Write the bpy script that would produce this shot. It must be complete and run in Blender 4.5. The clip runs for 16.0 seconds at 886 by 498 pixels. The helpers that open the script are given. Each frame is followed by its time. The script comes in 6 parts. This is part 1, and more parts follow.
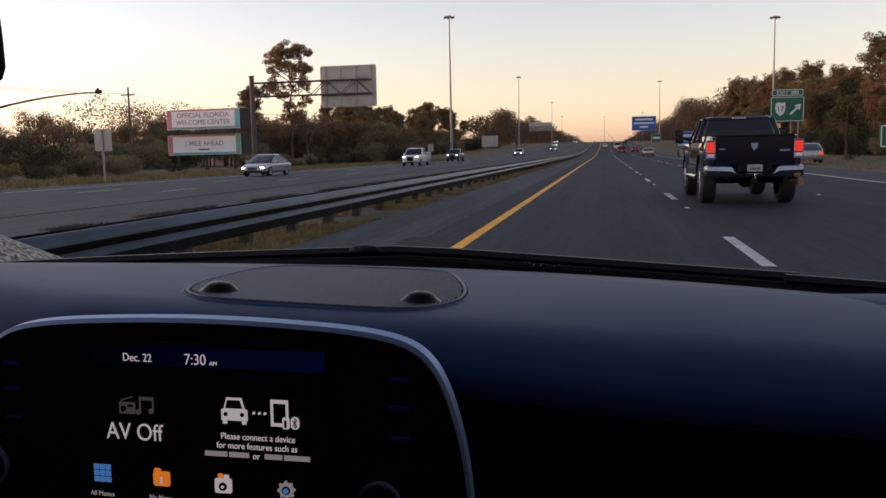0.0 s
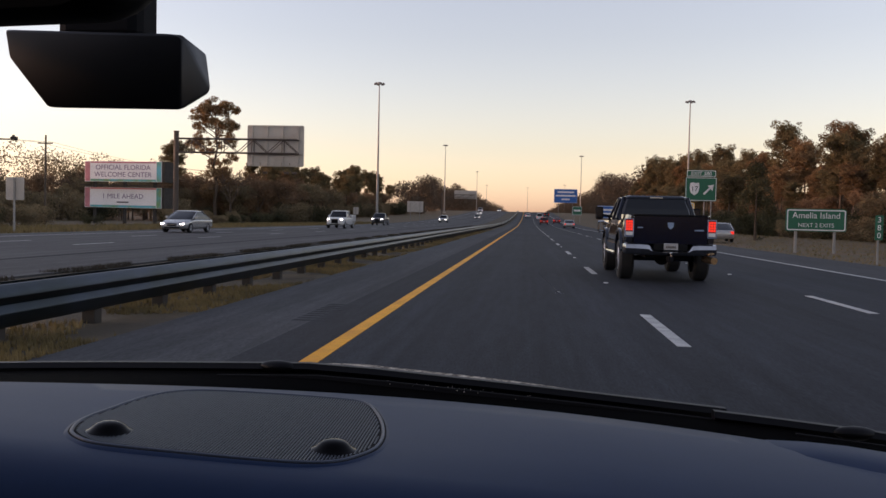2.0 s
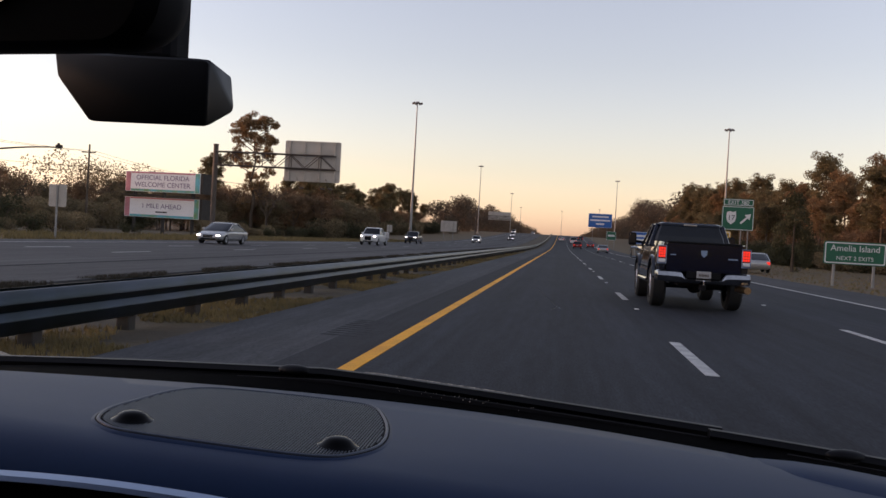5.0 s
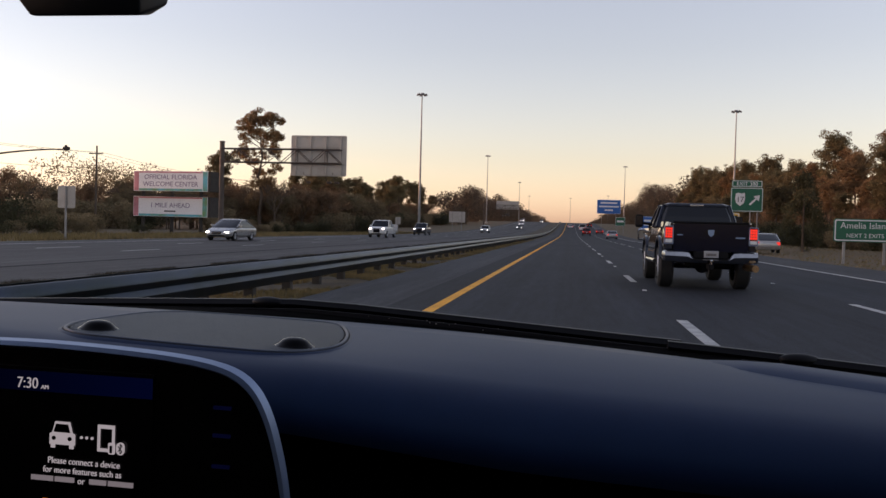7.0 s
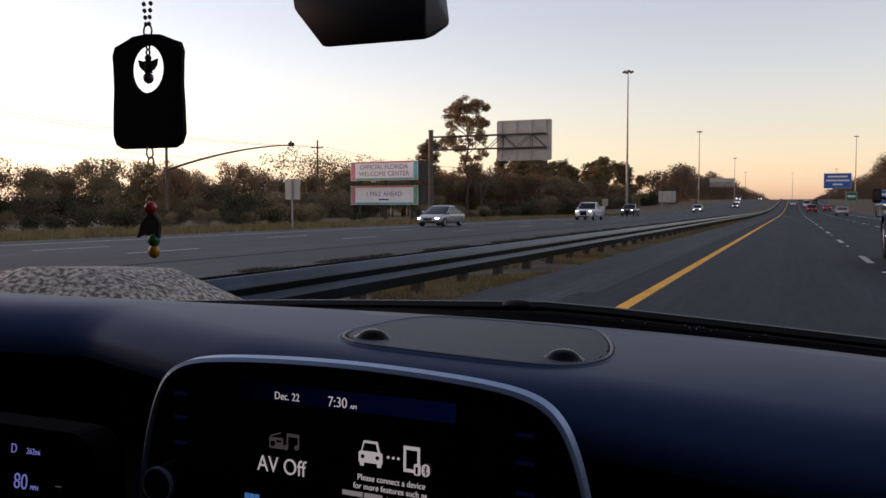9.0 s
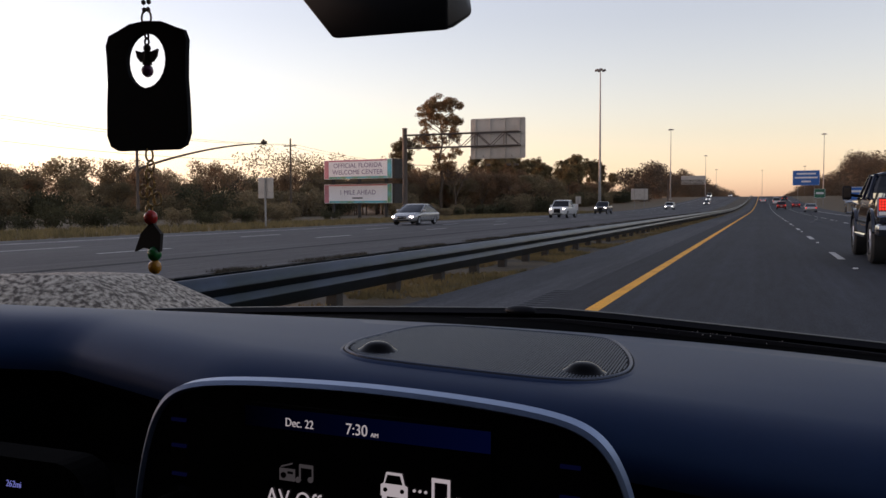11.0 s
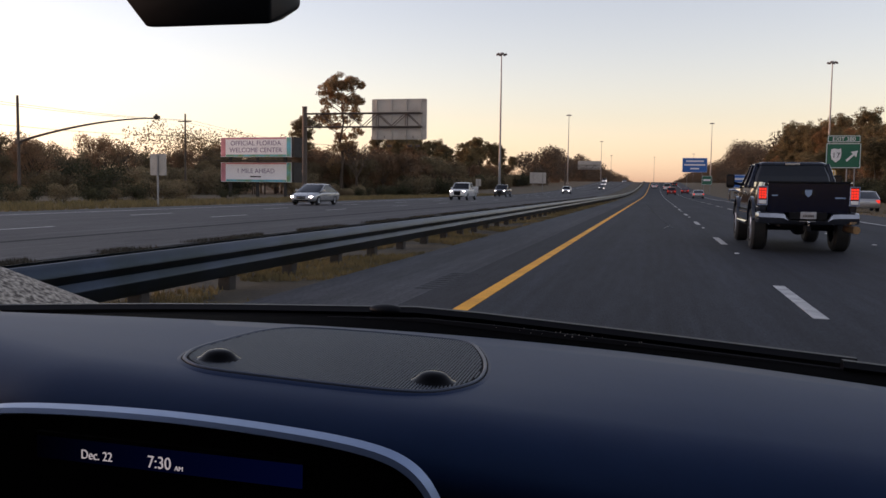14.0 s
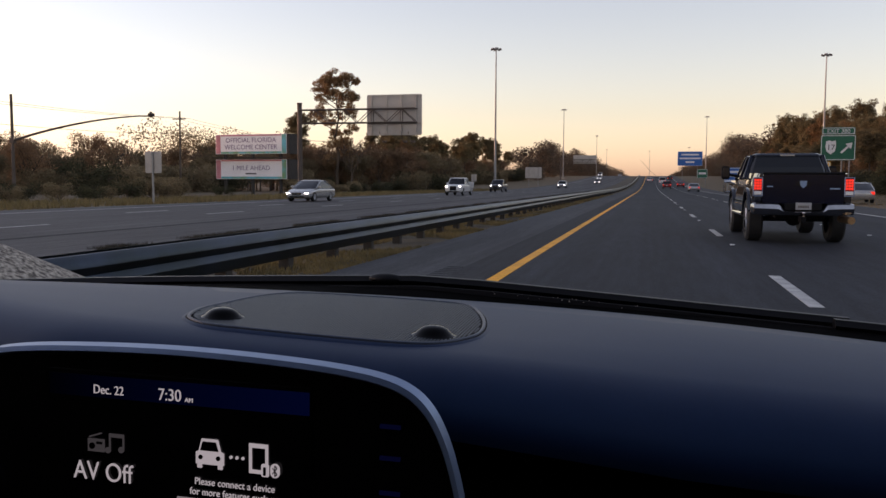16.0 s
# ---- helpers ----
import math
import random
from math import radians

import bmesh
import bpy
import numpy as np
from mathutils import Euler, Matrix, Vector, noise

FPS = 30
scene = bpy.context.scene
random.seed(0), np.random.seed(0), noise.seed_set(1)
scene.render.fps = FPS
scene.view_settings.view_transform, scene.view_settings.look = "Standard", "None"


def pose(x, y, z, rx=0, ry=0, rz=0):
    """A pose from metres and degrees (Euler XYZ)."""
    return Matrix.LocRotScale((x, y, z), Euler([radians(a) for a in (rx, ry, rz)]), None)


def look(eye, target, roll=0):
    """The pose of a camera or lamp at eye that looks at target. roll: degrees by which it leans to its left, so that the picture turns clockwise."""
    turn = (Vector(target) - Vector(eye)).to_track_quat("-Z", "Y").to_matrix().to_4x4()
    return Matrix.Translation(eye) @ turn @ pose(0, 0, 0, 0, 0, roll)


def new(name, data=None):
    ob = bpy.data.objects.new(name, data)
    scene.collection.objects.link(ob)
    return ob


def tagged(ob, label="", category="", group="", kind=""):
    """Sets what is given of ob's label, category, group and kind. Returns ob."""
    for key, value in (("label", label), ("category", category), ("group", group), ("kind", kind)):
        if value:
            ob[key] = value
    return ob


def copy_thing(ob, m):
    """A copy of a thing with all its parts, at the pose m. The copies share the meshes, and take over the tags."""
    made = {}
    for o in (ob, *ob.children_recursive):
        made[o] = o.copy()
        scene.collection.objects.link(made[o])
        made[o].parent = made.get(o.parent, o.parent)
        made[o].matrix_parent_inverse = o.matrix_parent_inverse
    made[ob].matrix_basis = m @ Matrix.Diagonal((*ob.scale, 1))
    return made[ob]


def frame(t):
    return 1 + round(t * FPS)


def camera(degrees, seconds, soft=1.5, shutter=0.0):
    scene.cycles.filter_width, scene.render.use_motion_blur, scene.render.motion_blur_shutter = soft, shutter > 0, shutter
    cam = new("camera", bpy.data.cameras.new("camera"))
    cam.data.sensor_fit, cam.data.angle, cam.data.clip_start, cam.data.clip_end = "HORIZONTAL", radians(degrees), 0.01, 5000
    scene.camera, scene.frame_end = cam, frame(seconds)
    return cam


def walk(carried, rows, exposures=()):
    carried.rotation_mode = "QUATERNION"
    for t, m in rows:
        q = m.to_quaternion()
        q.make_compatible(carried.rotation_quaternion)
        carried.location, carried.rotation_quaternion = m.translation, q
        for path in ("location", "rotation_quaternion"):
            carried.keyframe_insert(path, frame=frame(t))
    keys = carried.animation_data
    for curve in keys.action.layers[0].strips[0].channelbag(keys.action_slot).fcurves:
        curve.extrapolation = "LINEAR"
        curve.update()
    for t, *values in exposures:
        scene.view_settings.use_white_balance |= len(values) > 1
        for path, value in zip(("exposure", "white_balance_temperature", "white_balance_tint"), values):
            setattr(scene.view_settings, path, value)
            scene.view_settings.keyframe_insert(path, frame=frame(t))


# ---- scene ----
# ---- camera and its way: seconds, eye, yaw to the left, pitch up, roll ----
cam = camera(56.0, 16.0)
WAY = [
    (0, 0.001, -0.036, 1.261, 11.08, -6.55, -1.20),
    (0.5, 0.006, -0.045, 1.277, 11.34, -4.68, -1.07),
    (1, 0.010, -0.033, 1.274, 11.48, -4.00, -1.07),
    (1.5, 0.016, -0.017, 1.290, 11.11, -3.48, -0.90),
    (2, -0.009, 0.025, 1.331, 5.76, -2.13, 1.30),
    (2.5, -0.011, 0.033, 1.346, 6.06, -0.65, 2.10),
    (3, -0.025, 0.022, 1.340, 5.88, -0.53, 2.86),
    (3.5, -0.060, 0.003, 1.332, 6.81, -0.91, 3.04),
    (4, -0.046, -0.004, 1.344, 7.52, -0.80, 2.96),
    (6.5, 0.105, -0.056, 1.264, 8.48, -1.02, 3.42),
    (7, 0.097, -0.050, 1.240, 8.67, -1.47, 1.52),
    (7.5, 0.043, -0.090, 1.223, 16.96, -2.31, 1.83),
    (8, 0.019, -0.078, 1.247, 22.67, -2.71, 2.00),
    (8.5, 0.023, -0.054, 1.251, 22.85, -3.03, 1.71),
    (9, 0.030, -0.047, 1.266, 22.77, -2.81, -0.01),
    (11.5, -0.032, 0.027, 1.272, 19.58, -3.11, -0.14),
    (12, -0.009, 0.067, 1.263, 15.82, -3.46, 0.36),
    (12.5, -0.004, 0.060, 1.281, 14.45, -3.62, 0.88),
    (13, -0.015, 0.043, 1.268, 14.57, -4.16, 0.75),
    (13.5, 0.009, 0.041, 1.295, 14.35, -4.12, 1.04),
    (14, 0.010, 0.044, 1.292, 14.15, -4.21, 0.75),
    (14.5, 0.010, 0.049, 1.288, 14.13, -4.21, 0.49),
    (15, 0.019, 0.041, 1.279, 14.02, -4.22, 0.43),
    (15.5, 0.004, 0.038, 1.270, 13.64, -4.20, 0.32),
    (16, 0.012, 0.026, 1.256, 13.89, -4.50, 0.25),
]


def aim(x, y, z, yaw, pitch, roll):
    a, p = radians(yaw), radians(pitch)
    return look((x, y, z), (x - math.sin(a) * math.cos(p), y + math.cos(a) * math.cos(p), z + math.sin(p)), roll)


EXPOSURE = 0.20
walk(cam, [(r[0], aim(*r[1:])) for r in WAY], [(0.0, EXPOSURE, 6500, 31), (4.0, EXPOSURE, 6500, 31), (7.0, EXPOSURE - 0.06, 6500, 31), (9.0, EXPOSURE - 0.06, 6500, 31), (12.0, EXPOSURE, 6500, 31), (16.0, EXPOSURE, 6500, 31)])

# ---- sky and sun: just after sunrise, the sun low on the side of the oncoming lanes ----
SUN_SIDE, SUN_UP = 92.0, 2.2          # degrees to the left of the way ahead, degrees above the horizon
world = bpy.data.worlds.new("dawn_sky")
scene.world = world
world.use_nodes = True
wn, wl = world.node_tree.nodes, world.node_tree.links
sky = wn.new("ShaderNodeTexSky")
sky.sky_type, sky.sun_disc = "NISHITA", False
sky.sun_elevation, sky.sun_rotation = radians(SUN_UP), radians(-SUN_SIDE)
sky.air_density, sky.dust_density, sky.ozone_density, sky.altitude = 1.0, 0.7, 1.5, 10
soft_sky = wn.new("ShaderNodeHueSaturation")
soft_sky.inputs["Saturation"].default_value = 0.62
wl.new(sky.outputs[0], soft_sky.inputs["Color"])
wl.new(soft_sky.outputs[0], wn["Background"].inputs[0])
wn["Background"].inputs[1].default_value = 0.6

sun_data = bpy.data.lights.new("sun", "SUN")
sun_data.energy, sun_data.angle, sun_data.color = 2.0, radians(0.6), (1.0, 0.56, 0.29)
sun = new("sun", sun_data)
a, e = radians(SUN_SIDE), radians(SUN_UP)
sun.matrix_world = look((-math.sin(a) * 300, math.cos(a) * 300, math.tan(e) * 300), (0, 0, 0))


# ---- materials ----
def material(name, colour, rough=0.6, metal=0.0, vary=0.25, scale=4.0, bump=0.0, bump_scale=40.0, coat=0.0, second=None, spec=0.5, tint=None, per_object=0.0, along=1.0, uneven=0.08):
    """Principled surface with noise at two scales, an optional second colour in patches and fine relief."""
    m = bpy.data.materials.new(name)
    m.use_nodes = True
    n, l = m.node_tree.nodes, m.node_tree.links
    b = n["Principled BSDF"]
    b.inputs["Roughness"].default_value, b.inputs["Metallic"].default_value = rough, metal
    b.inputs["Coat Weight"].default_value = coat
    b.inputs["Specular IOR Level"].default_value = spec
    if tint:
        b.inputs["Specular Tint"].default_value = (*tint, 1)
    co = n.new("ShaderNodeTexCoord")
    big, small = n.new("ShaderNodeTexNoise"), n.new("ShaderNodeTexNoise")
    big.inputs["Scale"].default_value, small.inputs["Scale"].default_value = scale, scale * 9
    big.inputs["Detail"].default_value = small.inputs["Detail"].default_value = 5
    place = co.outputs["Object"]
    if along != 1.0:
        mp = n.new("ShaderNodeMapping")
        mp.inputs["Scale"].default_value = (1, along, 1)
        l.new(place, mp.inputs["Vector"])
        place = mp.outputs[0]
    for t in (big, small):
        l.new(place, t.inputs["Vector"])
    mix = n.new("ShaderNodeMix")
    mix.data_type = "RGBA"
    c2 = second or tuple(c * (1 - vary) for c in colour)
    mix.inputs[6].default_value, mix.inputs[7].default_value = (*colour, 1), (*c2, 1)
    ramp = n.new("ShaderNodeMapRange")
    ramp.inputs[1].default_value, ramp.inputs[2].default_value = 0.38, 0.62
    l.new(big.outputs["Fac"], ramp.inputs[0])
    l.new(ramp.outputs[0], mix.inputs[0])
    hsv = n.new("ShaderNodeHueSaturation")
    l.new(mix.outputs[2], hsv.inputs["Color"])
    fine = n.new("ShaderNodeMapRange")
    fine.inputs[3].default_value, fine.inputs[4].default_value = 1 - vary * 0.9, 1 + vary * 0.9
    l.new(small.outputs["Fac"], fine.inputs[0])
    value = fine.outputs[0]
    if per_object:
        info, rng, mul = n.new("ShaderNodeObjectInfo"), n.new("ShaderNodeMapRange"), n.new("ShaderNodeMath")
        rng.inputs[3].default_value, rng.inputs[4].default_value = 1 - per_object, 1 + per_object
        mul.operation = "MULTIPLY"
        l.new(info.outputs["Random"], rng.inputs[0])
        l.new(rng.outputs[0], mul.inputs[0])
        l.new(value, mul.inputs[1])
        value = mul.outputs[0]
    l.new(value, hsv.inputs["Value"])
    l.new(hsv.outputs[0], b.inputs["Base Color"])
    rr = n.new("ShaderNodeMapRange")
    rr.inputs[3].default_value, rr.inputs[4].default_value = max(rough - uneven, 0.02), min(rough + uneven, 1)
    l.new(small.outputs["Fac"], rr.inputs[0])
    l.new(rr.outputs[0], b.inputs["Roughness"])
    if bump:
        tex, bp = n.new("ShaderNodeTexNoise"), n.new("ShaderNodeBump")
        tex.inputs["Scale"].default_value, tex.inputs["Detail"].default_value = bump_scale, 6
        bp.inputs["Strength"].default_value, bp.inputs["Distance"].default_value = bump, 0.5 / bump_scale
        l.new(co.outputs["Object"], tex.inputs["Vector"])
        l.new(tex.outputs["Fac"], bp.inputs["Height"])
        l.new(bp.outputs[0], b.inputs["Normal"])
    return m


def glow(name, colour, strength):
    m = bpy.data.materials.new(name)
    m.use_nodes = True
    b = m.node_tree.nodes["Principled BSDF"]
    b.inputs["Base Color"].default_value = (*[c * 0.1 for c in colour], 1)
    b.inputs["Specular IOR Level"].default_value, b.inputs["Roughness"].default_value = 0.03, 0.8
    b.inputs["Emission Color"].default_value, b.inputs["Emission Strength"].default_value = (*colour, 1), strength
    return m


def pane_material(name, tint, gloss):
    """Thin glass: mostly clear, a little mirror-like."""
    m = bpy.data.materials.new(name)
    m.use_nodes = True
    n, l = m.node_tree.nodes, m.node_tree.links
    n.remove(n["Principled BSDF"])
    clear, shine, mix = n.new("ShaderNodeBsdfTransparent"), n.new("ShaderNodeBsdfGlossy"), n.new("ShaderNodeMixShader")
    clear.inputs[0].default_value, shine.inputs["Roughness"].default_value = (*tint, 1), 0.03
    mix.inputs[0].default_value = gloss
    l.new(clear.outputs[0], mix.inputs[1])
    l.new(shine.outputs[0], mix.inputs[2])
    l.new(mix.outputs[0], n["Material Output"].inputs[0])
    return m


def asphalt(name, colour, streak=0.35, spec=0.25):
    """Rolled asphalt: chippings, patches and long wear streaks in the driving direction."""
    m = bpy.data.materials.new(name)
    m.use_nodes = True
    n, l = m.node_tree.nodes, m.node_tree.links
    b = n["Principled BSDF"]
    b.inputs["Roughness"].default_value, b.inputs["Specular IOR Level"].default_value = 0.8, spec
    co = n.new("ShaderNodeTexCoord")
    value = None
    for size, stretch, detail, amount in ((1.5, (1, 0.006, 1), 4, streak), (5.5, (1, 0.03, 1), 3, streak * 0.6), (0.35, (1, 0.22, 1), 6, 0.26), (55.0, (1, 0.16, 1), 3, 0.34), (9.0, (1, 0.10, 1), 4, 0.20)):
        mp, tex, rng = n.new("ShaderNodeMapping"), n.new("ShaderNodeTexNoise"), n.new("ShaderNodeMapRange")
        mp.inputs["Scale"].default_value = stretch
        tex.inputs["Scale"].default_value, tex.inputs["Detail"].default_value = size, detail
        rng.inputs[1].default_value, rng.inputs[2].default_value = 0.3, 0.7
        rng.inputs[3].default_value, rng.inputs[4].default_value = 1 - amount, 1 + amount
        l.new(co.outputs["Object"], mp.inputs["Vector"])
        l.new(mp.outputs[0], tex.inputs["Vector"])
        l.new(tex.outputs["Fac"], rng.inputs[0])
        if value is None:
            value = rng.outputs[0]
        else:
            mul = n.new("ShaderNodeMath")
            mul.operation = "MULTIPLY"
            l.new(value, mul.inputs[0])
            l.new(rng.outputs[0], mul.inputs[1])
            value = mul.outputs[0]
        grit = tex if size == 55.0 else None
        if grit:
            bp = n.new("ShaderNodeBump")
            bp.inputs["Strength"].default_value, bp.inputs["Distance"].default_value = 0.5, 0.008
            l.new(tex.outputs["Fac"], bp.inputs["Height"])
            l.new(bp.outputs[0], b.inputs["Normal"])
    hsv = n.new("ShaderNodeHueSaturation")
    hsv.inputs["Color"].default_value = (*colour, 1)
    l.new(value, hsv.inputs["Value"])
    l.new(hsv.outputs[0], b.inputs["Base Color"])
    return m


ASPHALT = asphalt("asphalt_lane", (0.0205, 0.0232, 0.0295), 0.26, 0.18)
ASPHALT_WORN = asphalt("asphalt_shoulder", (0.045, 0.046, 0.050), 0.22, 0.20)
ASPHALT_SEAM = asphalt("asphalt_dark_strip", (0.017, 0.018, 0.022), 0.2, 0.2)
ASPHALT_FAR = asphalt("asphalt_oncoming", (0.062, 0.060, 0.061), 0.22, 0.22)
JOINT_DARK = asphalt("asphalt_joint", (0.010, 0.010, 0.012), 0.15, 0.15)
PAINT_YELLOW = material("yellow_road_paint", (0.92, 0.40, 0.012), 0.65, vary=0.2, scale=1.2, second=(0.76, 0.32, 0.015), spec=0.25)
PAINT_WHITE = material("white_road_paint", (0.50, 0.50, 0.48), 0.7, vary=0.3, scale=3.0, second=(0.32, 0.32, 0.32), spec=0.25)
GRASS = material("winter_grass", (0.125, 0.078, 0.040), 0.95, vary=0.35, scale=0.25, second=(0.095, 0.074, 0.032), bump=1.0, bump_scale=9)
DIRT = material("dry_grass_and_dirt", (0.085, 0.062, 0.032), 0.95, vary=0.4, scale=0.9, second=(0.045, 0.036, 0.022), bump=1.0, bump_scale=16)
GALVANISED = material("weathered_galvanised_steel", (0.036, 0.050, 0.072), 0.40, metal=0.85, vary=0.3, scale=1.3, second=(0.026, 0.038, 0.046))
POST_STEEL = material("rusty_dark_post", (0.045, 0.038, 0.032), 0.8, metal=0.2, vary=0.3, scale=3)
POLE_STEEL = material("grey_pole_steel", (0.30, 0.29, 0.28), 0.55, metal=0.5, vary=0.15, scale=1.0)
GANTRY_STEEL = material("brown_weathering_steel", (0.11, 0.085, 0.07), 0.7, metal=0.3, vary=0.2, scale=1.0)
SIGN_BACK = material("aluminium_sign_back", (0.47, 0.42, 0.37), 0.5, metal=0.0, vary=0.15, scale=1.0)
BARK = material("bark", (0.10, 0.070, 0.048), 0.9, vary=0.35, scale=2.0, bump=0.8, bump_scale=14)


def leaf_material(name, colour, second):
    """Leaves let some of the light through."""
    m = material(name, colour, 0.8, vary=0.4, scale=0.5, second=second, per_object=0.25, spec=0.2)
    n, l = m.node_tree.nodes, m.node_tree.links
    hue = [k for k in n if k.type == "HUE_SAT"][0]
    thin, mix = n.new("ShaderNodeBsdfTranslucent"), n.new("ShaderNodeMixShader")
    mix.inputs[0].default_value = 0.38
    l.new(hue.outputs[0], thin.inputs["Color"])
    l.new(n["Principled BSDF"].outputs[0], mix.inputs[1])
    l.new(thin.outputs[0], mix.inputs[2])
    l.new(mix.outputs[0], n["Material Output"].inputs[0])
    return m


LEAF_OLIVE = leaf_material("olive_leaves", (0.24, 0.175, 0.098), (0.16, 0.130, 0.075))
LEAF_RUST = leaf_material("rust_brown_leaves", (0.27, 0.158, 0.088), (0.18, 0.120, 0.072))
LEAF_PINE = leaf_material("pine_needles", (0.19, 0.142, 0.072), (0.12, 0.100, 0.050))
# Pine needles in warmer brown: the low sun's light is put into the colour.
LEAF_LIT_PINE = leaf_material("brown_needles", (0.27, 0.160, 0.078), (0.17, 0.112, 0.056))
LEAF_FAR = leaf_material("distant_leaves", (0.125, 0.092, 0.064), (0.085, 0.068, 0.048))
LEAF_DARK = leaf_material("dark_evergreen_leaves", (0.075, 0.070, 0.036), (0.050, 0.050, 0.026))
DASH = material("soft_dark_dashboard", (0.0090, 0.0225, 0.0590), 0.44, vary=0.06, scale=30, bump=0.03, bump_scale=1500, spec=0.15, tint=(0.50, 0.64, 1.0), uneven=0.015)
DASH_BLACK = material("black_matt_plastic", (0.007, 0.007, 0.008), 0.8, vary=0.1, scale=8, spec=0.15)
DOME_BLACK = material("black_sensor_lens", (0.0015, 0.0015, 0.002), 0.14, vary=0.0, spec=0.07)
RIM_GREY = material("moulded_grey_rim", (0.070, 0.085, 0.115), 0.42, vary=0.05, scale=20, spec=0.25)
WIPER_BLACK = material("satin_black_wiper", (0.003, 0.003, 0.004), 0.45, vary=0.1, scale=20, spec=0.16)
GLOSS_BLACK = material("gloss_black_panel", (0.004, 0.004, 0.005), 0.22, vary=0.05, scale=8, spec=0.3)
SATIN = material("satin_silver_trim", (0.24, 0.32, 0.47), 0.46, metal=0.8, vary=0.06, scale=20)
GRILLE = material("grey_speaker_fabric", (0.030, 0.036, 0.048), 0.45, vary=0.1, scale=20, tint=(0.8, 0.9, 1.0))
FABRIC = material("charcoal_headliner", (0.03, 0.03, 0.032), 0.95, vary=0.1, scale=10)
RUBBER = material("black_rubber", (0.009, 0.009, 0.0095), 0.75, vary=0.2, scale=8)
CHROME = material("chrome", (0.62, 0.62, 0.62), 0.12, metal=1.0, vary=0.05, scale=3)
ALLOY = material("alloy_wheel", (0.45, 0.45, 0.46), 0.3, metal=0.9, vary=0.1, scale=4)
NAVY = material("dark_navy_truck_paint", (0.0018, 0.0036, 0.014), 0.12, vary=0.1, scale=2, coat=0.0, spec=0.26)
# Navy paint again, glossier and lighter so the flanks look lit by the sky.
FLANK = material("navy_clearcoat_flank", (0.0030, 0.0045, 0.013), 0.10, vary=0.1, scale=2, coat=1.0, spec=0.5)
BUMPER = material("dull_chrome_bumper", (0.56, 0.55, 0.54), 0.15, metal=1.0, vary=0.12, scale=5)
CAR_GLASS = material("dark_car_glass", (0.012, 0.014, 0.018), 0.06, vary=0.05, scale=2, spec=0.35)
WINDSCREEN = pane_material("clear_windscreen", (0.97, 0.985, 0.98), 0.012)
# Tints of the added panes, set to dim the light on the dashboard.
DOOR_GLASS = pane_material("light_door_glass", (0.22, 0.23, 0.235), 0.04)
SIDE_GLASS = pane_material("tinted_side_glass", (0.14, 0.145, 0.15), 0.04)
MIRROR = material("mirror_silver", (0.8, 0.8, 0.8), 0.02, metal=1.0, vary=0.0)
HOOD_PAINT = material("dew_covered_bonnet_paint", (0.50, 0.44, 0.36), 0.75, vary=0.9, scale=120, second=(0.10, 0.085, 0.07), bump=1.0, bump_scale=130, spec=0.12)
LIGHT_WHITE = glow("headlight_glow", (1.0, 0.93, 0.80), 9.0)
LIGHT_RED = glow("tail_light_glow", (1.0, 0.05, 0.025), 0.95)
SCREEN_WHITE = glow("screen_white", (0.80, 0.78, 0.74), 0.36)
SCREEN_GREY = glow("screen_grey", (0.35, 0.33, 0.32), 0.4)
SCREEN_DIM = glow("screen_dimmed", (0.30, 0.29, 0.28), 0.10)
SCREEN_BLUE = glow("screen_blue_band", (0.0005, 0.0018, 0.015), 0.8)
band = SCREEN_BLUE.node_tree
across, fade = band.nodes.new("ShaderNodeTexCoord"), band.nodes.new("ShaderNodeMapRange")
apart = band.nodes.new("ShaderNodeSeparateXYZ")
fade.inputs[3].default_value, fade.inputs[4].default_value = 0.04, 0.72
band.links.new(across.outputs["Generated"], apart.inputs[0])
band.links.new(apart.outputs[0], fade.inputs[0])
band.links.new(fade.outputs[0], band.nodes["Principled BSDF"].inputs["Emission Strength"])
SCREEN_ICON_BLUE = glow("screen_icon_blue", (0.05, 0.18, 0.42), 0.6)
SCREEN_ORANGE = glow("screen_icon_orange", (0.75, 0.21, 0.015), 0.6)
CLUSTER_BLUE = glow("cluster_digits", (0.30, 0.36, 0.95), 0.33)
# Nearly reflectionless black; on the dash front and cluster it stands for shade.
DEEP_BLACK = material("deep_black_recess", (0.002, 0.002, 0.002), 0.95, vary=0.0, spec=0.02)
BUTTON_BLUE = glow("dim_button_legend", (0.001, 0.0016, 0.011), 0.8)
SIGN_GREEN = material("green_sign_sheet", (0.007, 0.115, 0.062), 0.45, vary=0.08, scale=1)
SIGN_BLUE = material("blue_sign_sheet", (0.015, 0.12, 0.42), 0.45, vary=0.08, scale=1)
PLATE_WHITE = material("dusty_plate_white", (0.34, 0.34, 0.35), 0.5, vary=0.15, scale=9)
SIGN_WHITE = material("white_sign_sheet", (0.72, 0.72, 0.72), 0.45, vary=0.08, scale=1)
SIGN_YELLOW = material("yellow_sign_sheet", (0.75, 0.42, 0.03), 0.45, vary=0.08, scale=1)
SIGN_BLACK = material("black_lettering", (0.02, 0.02, 0.025), 0.5, vary=0.0)


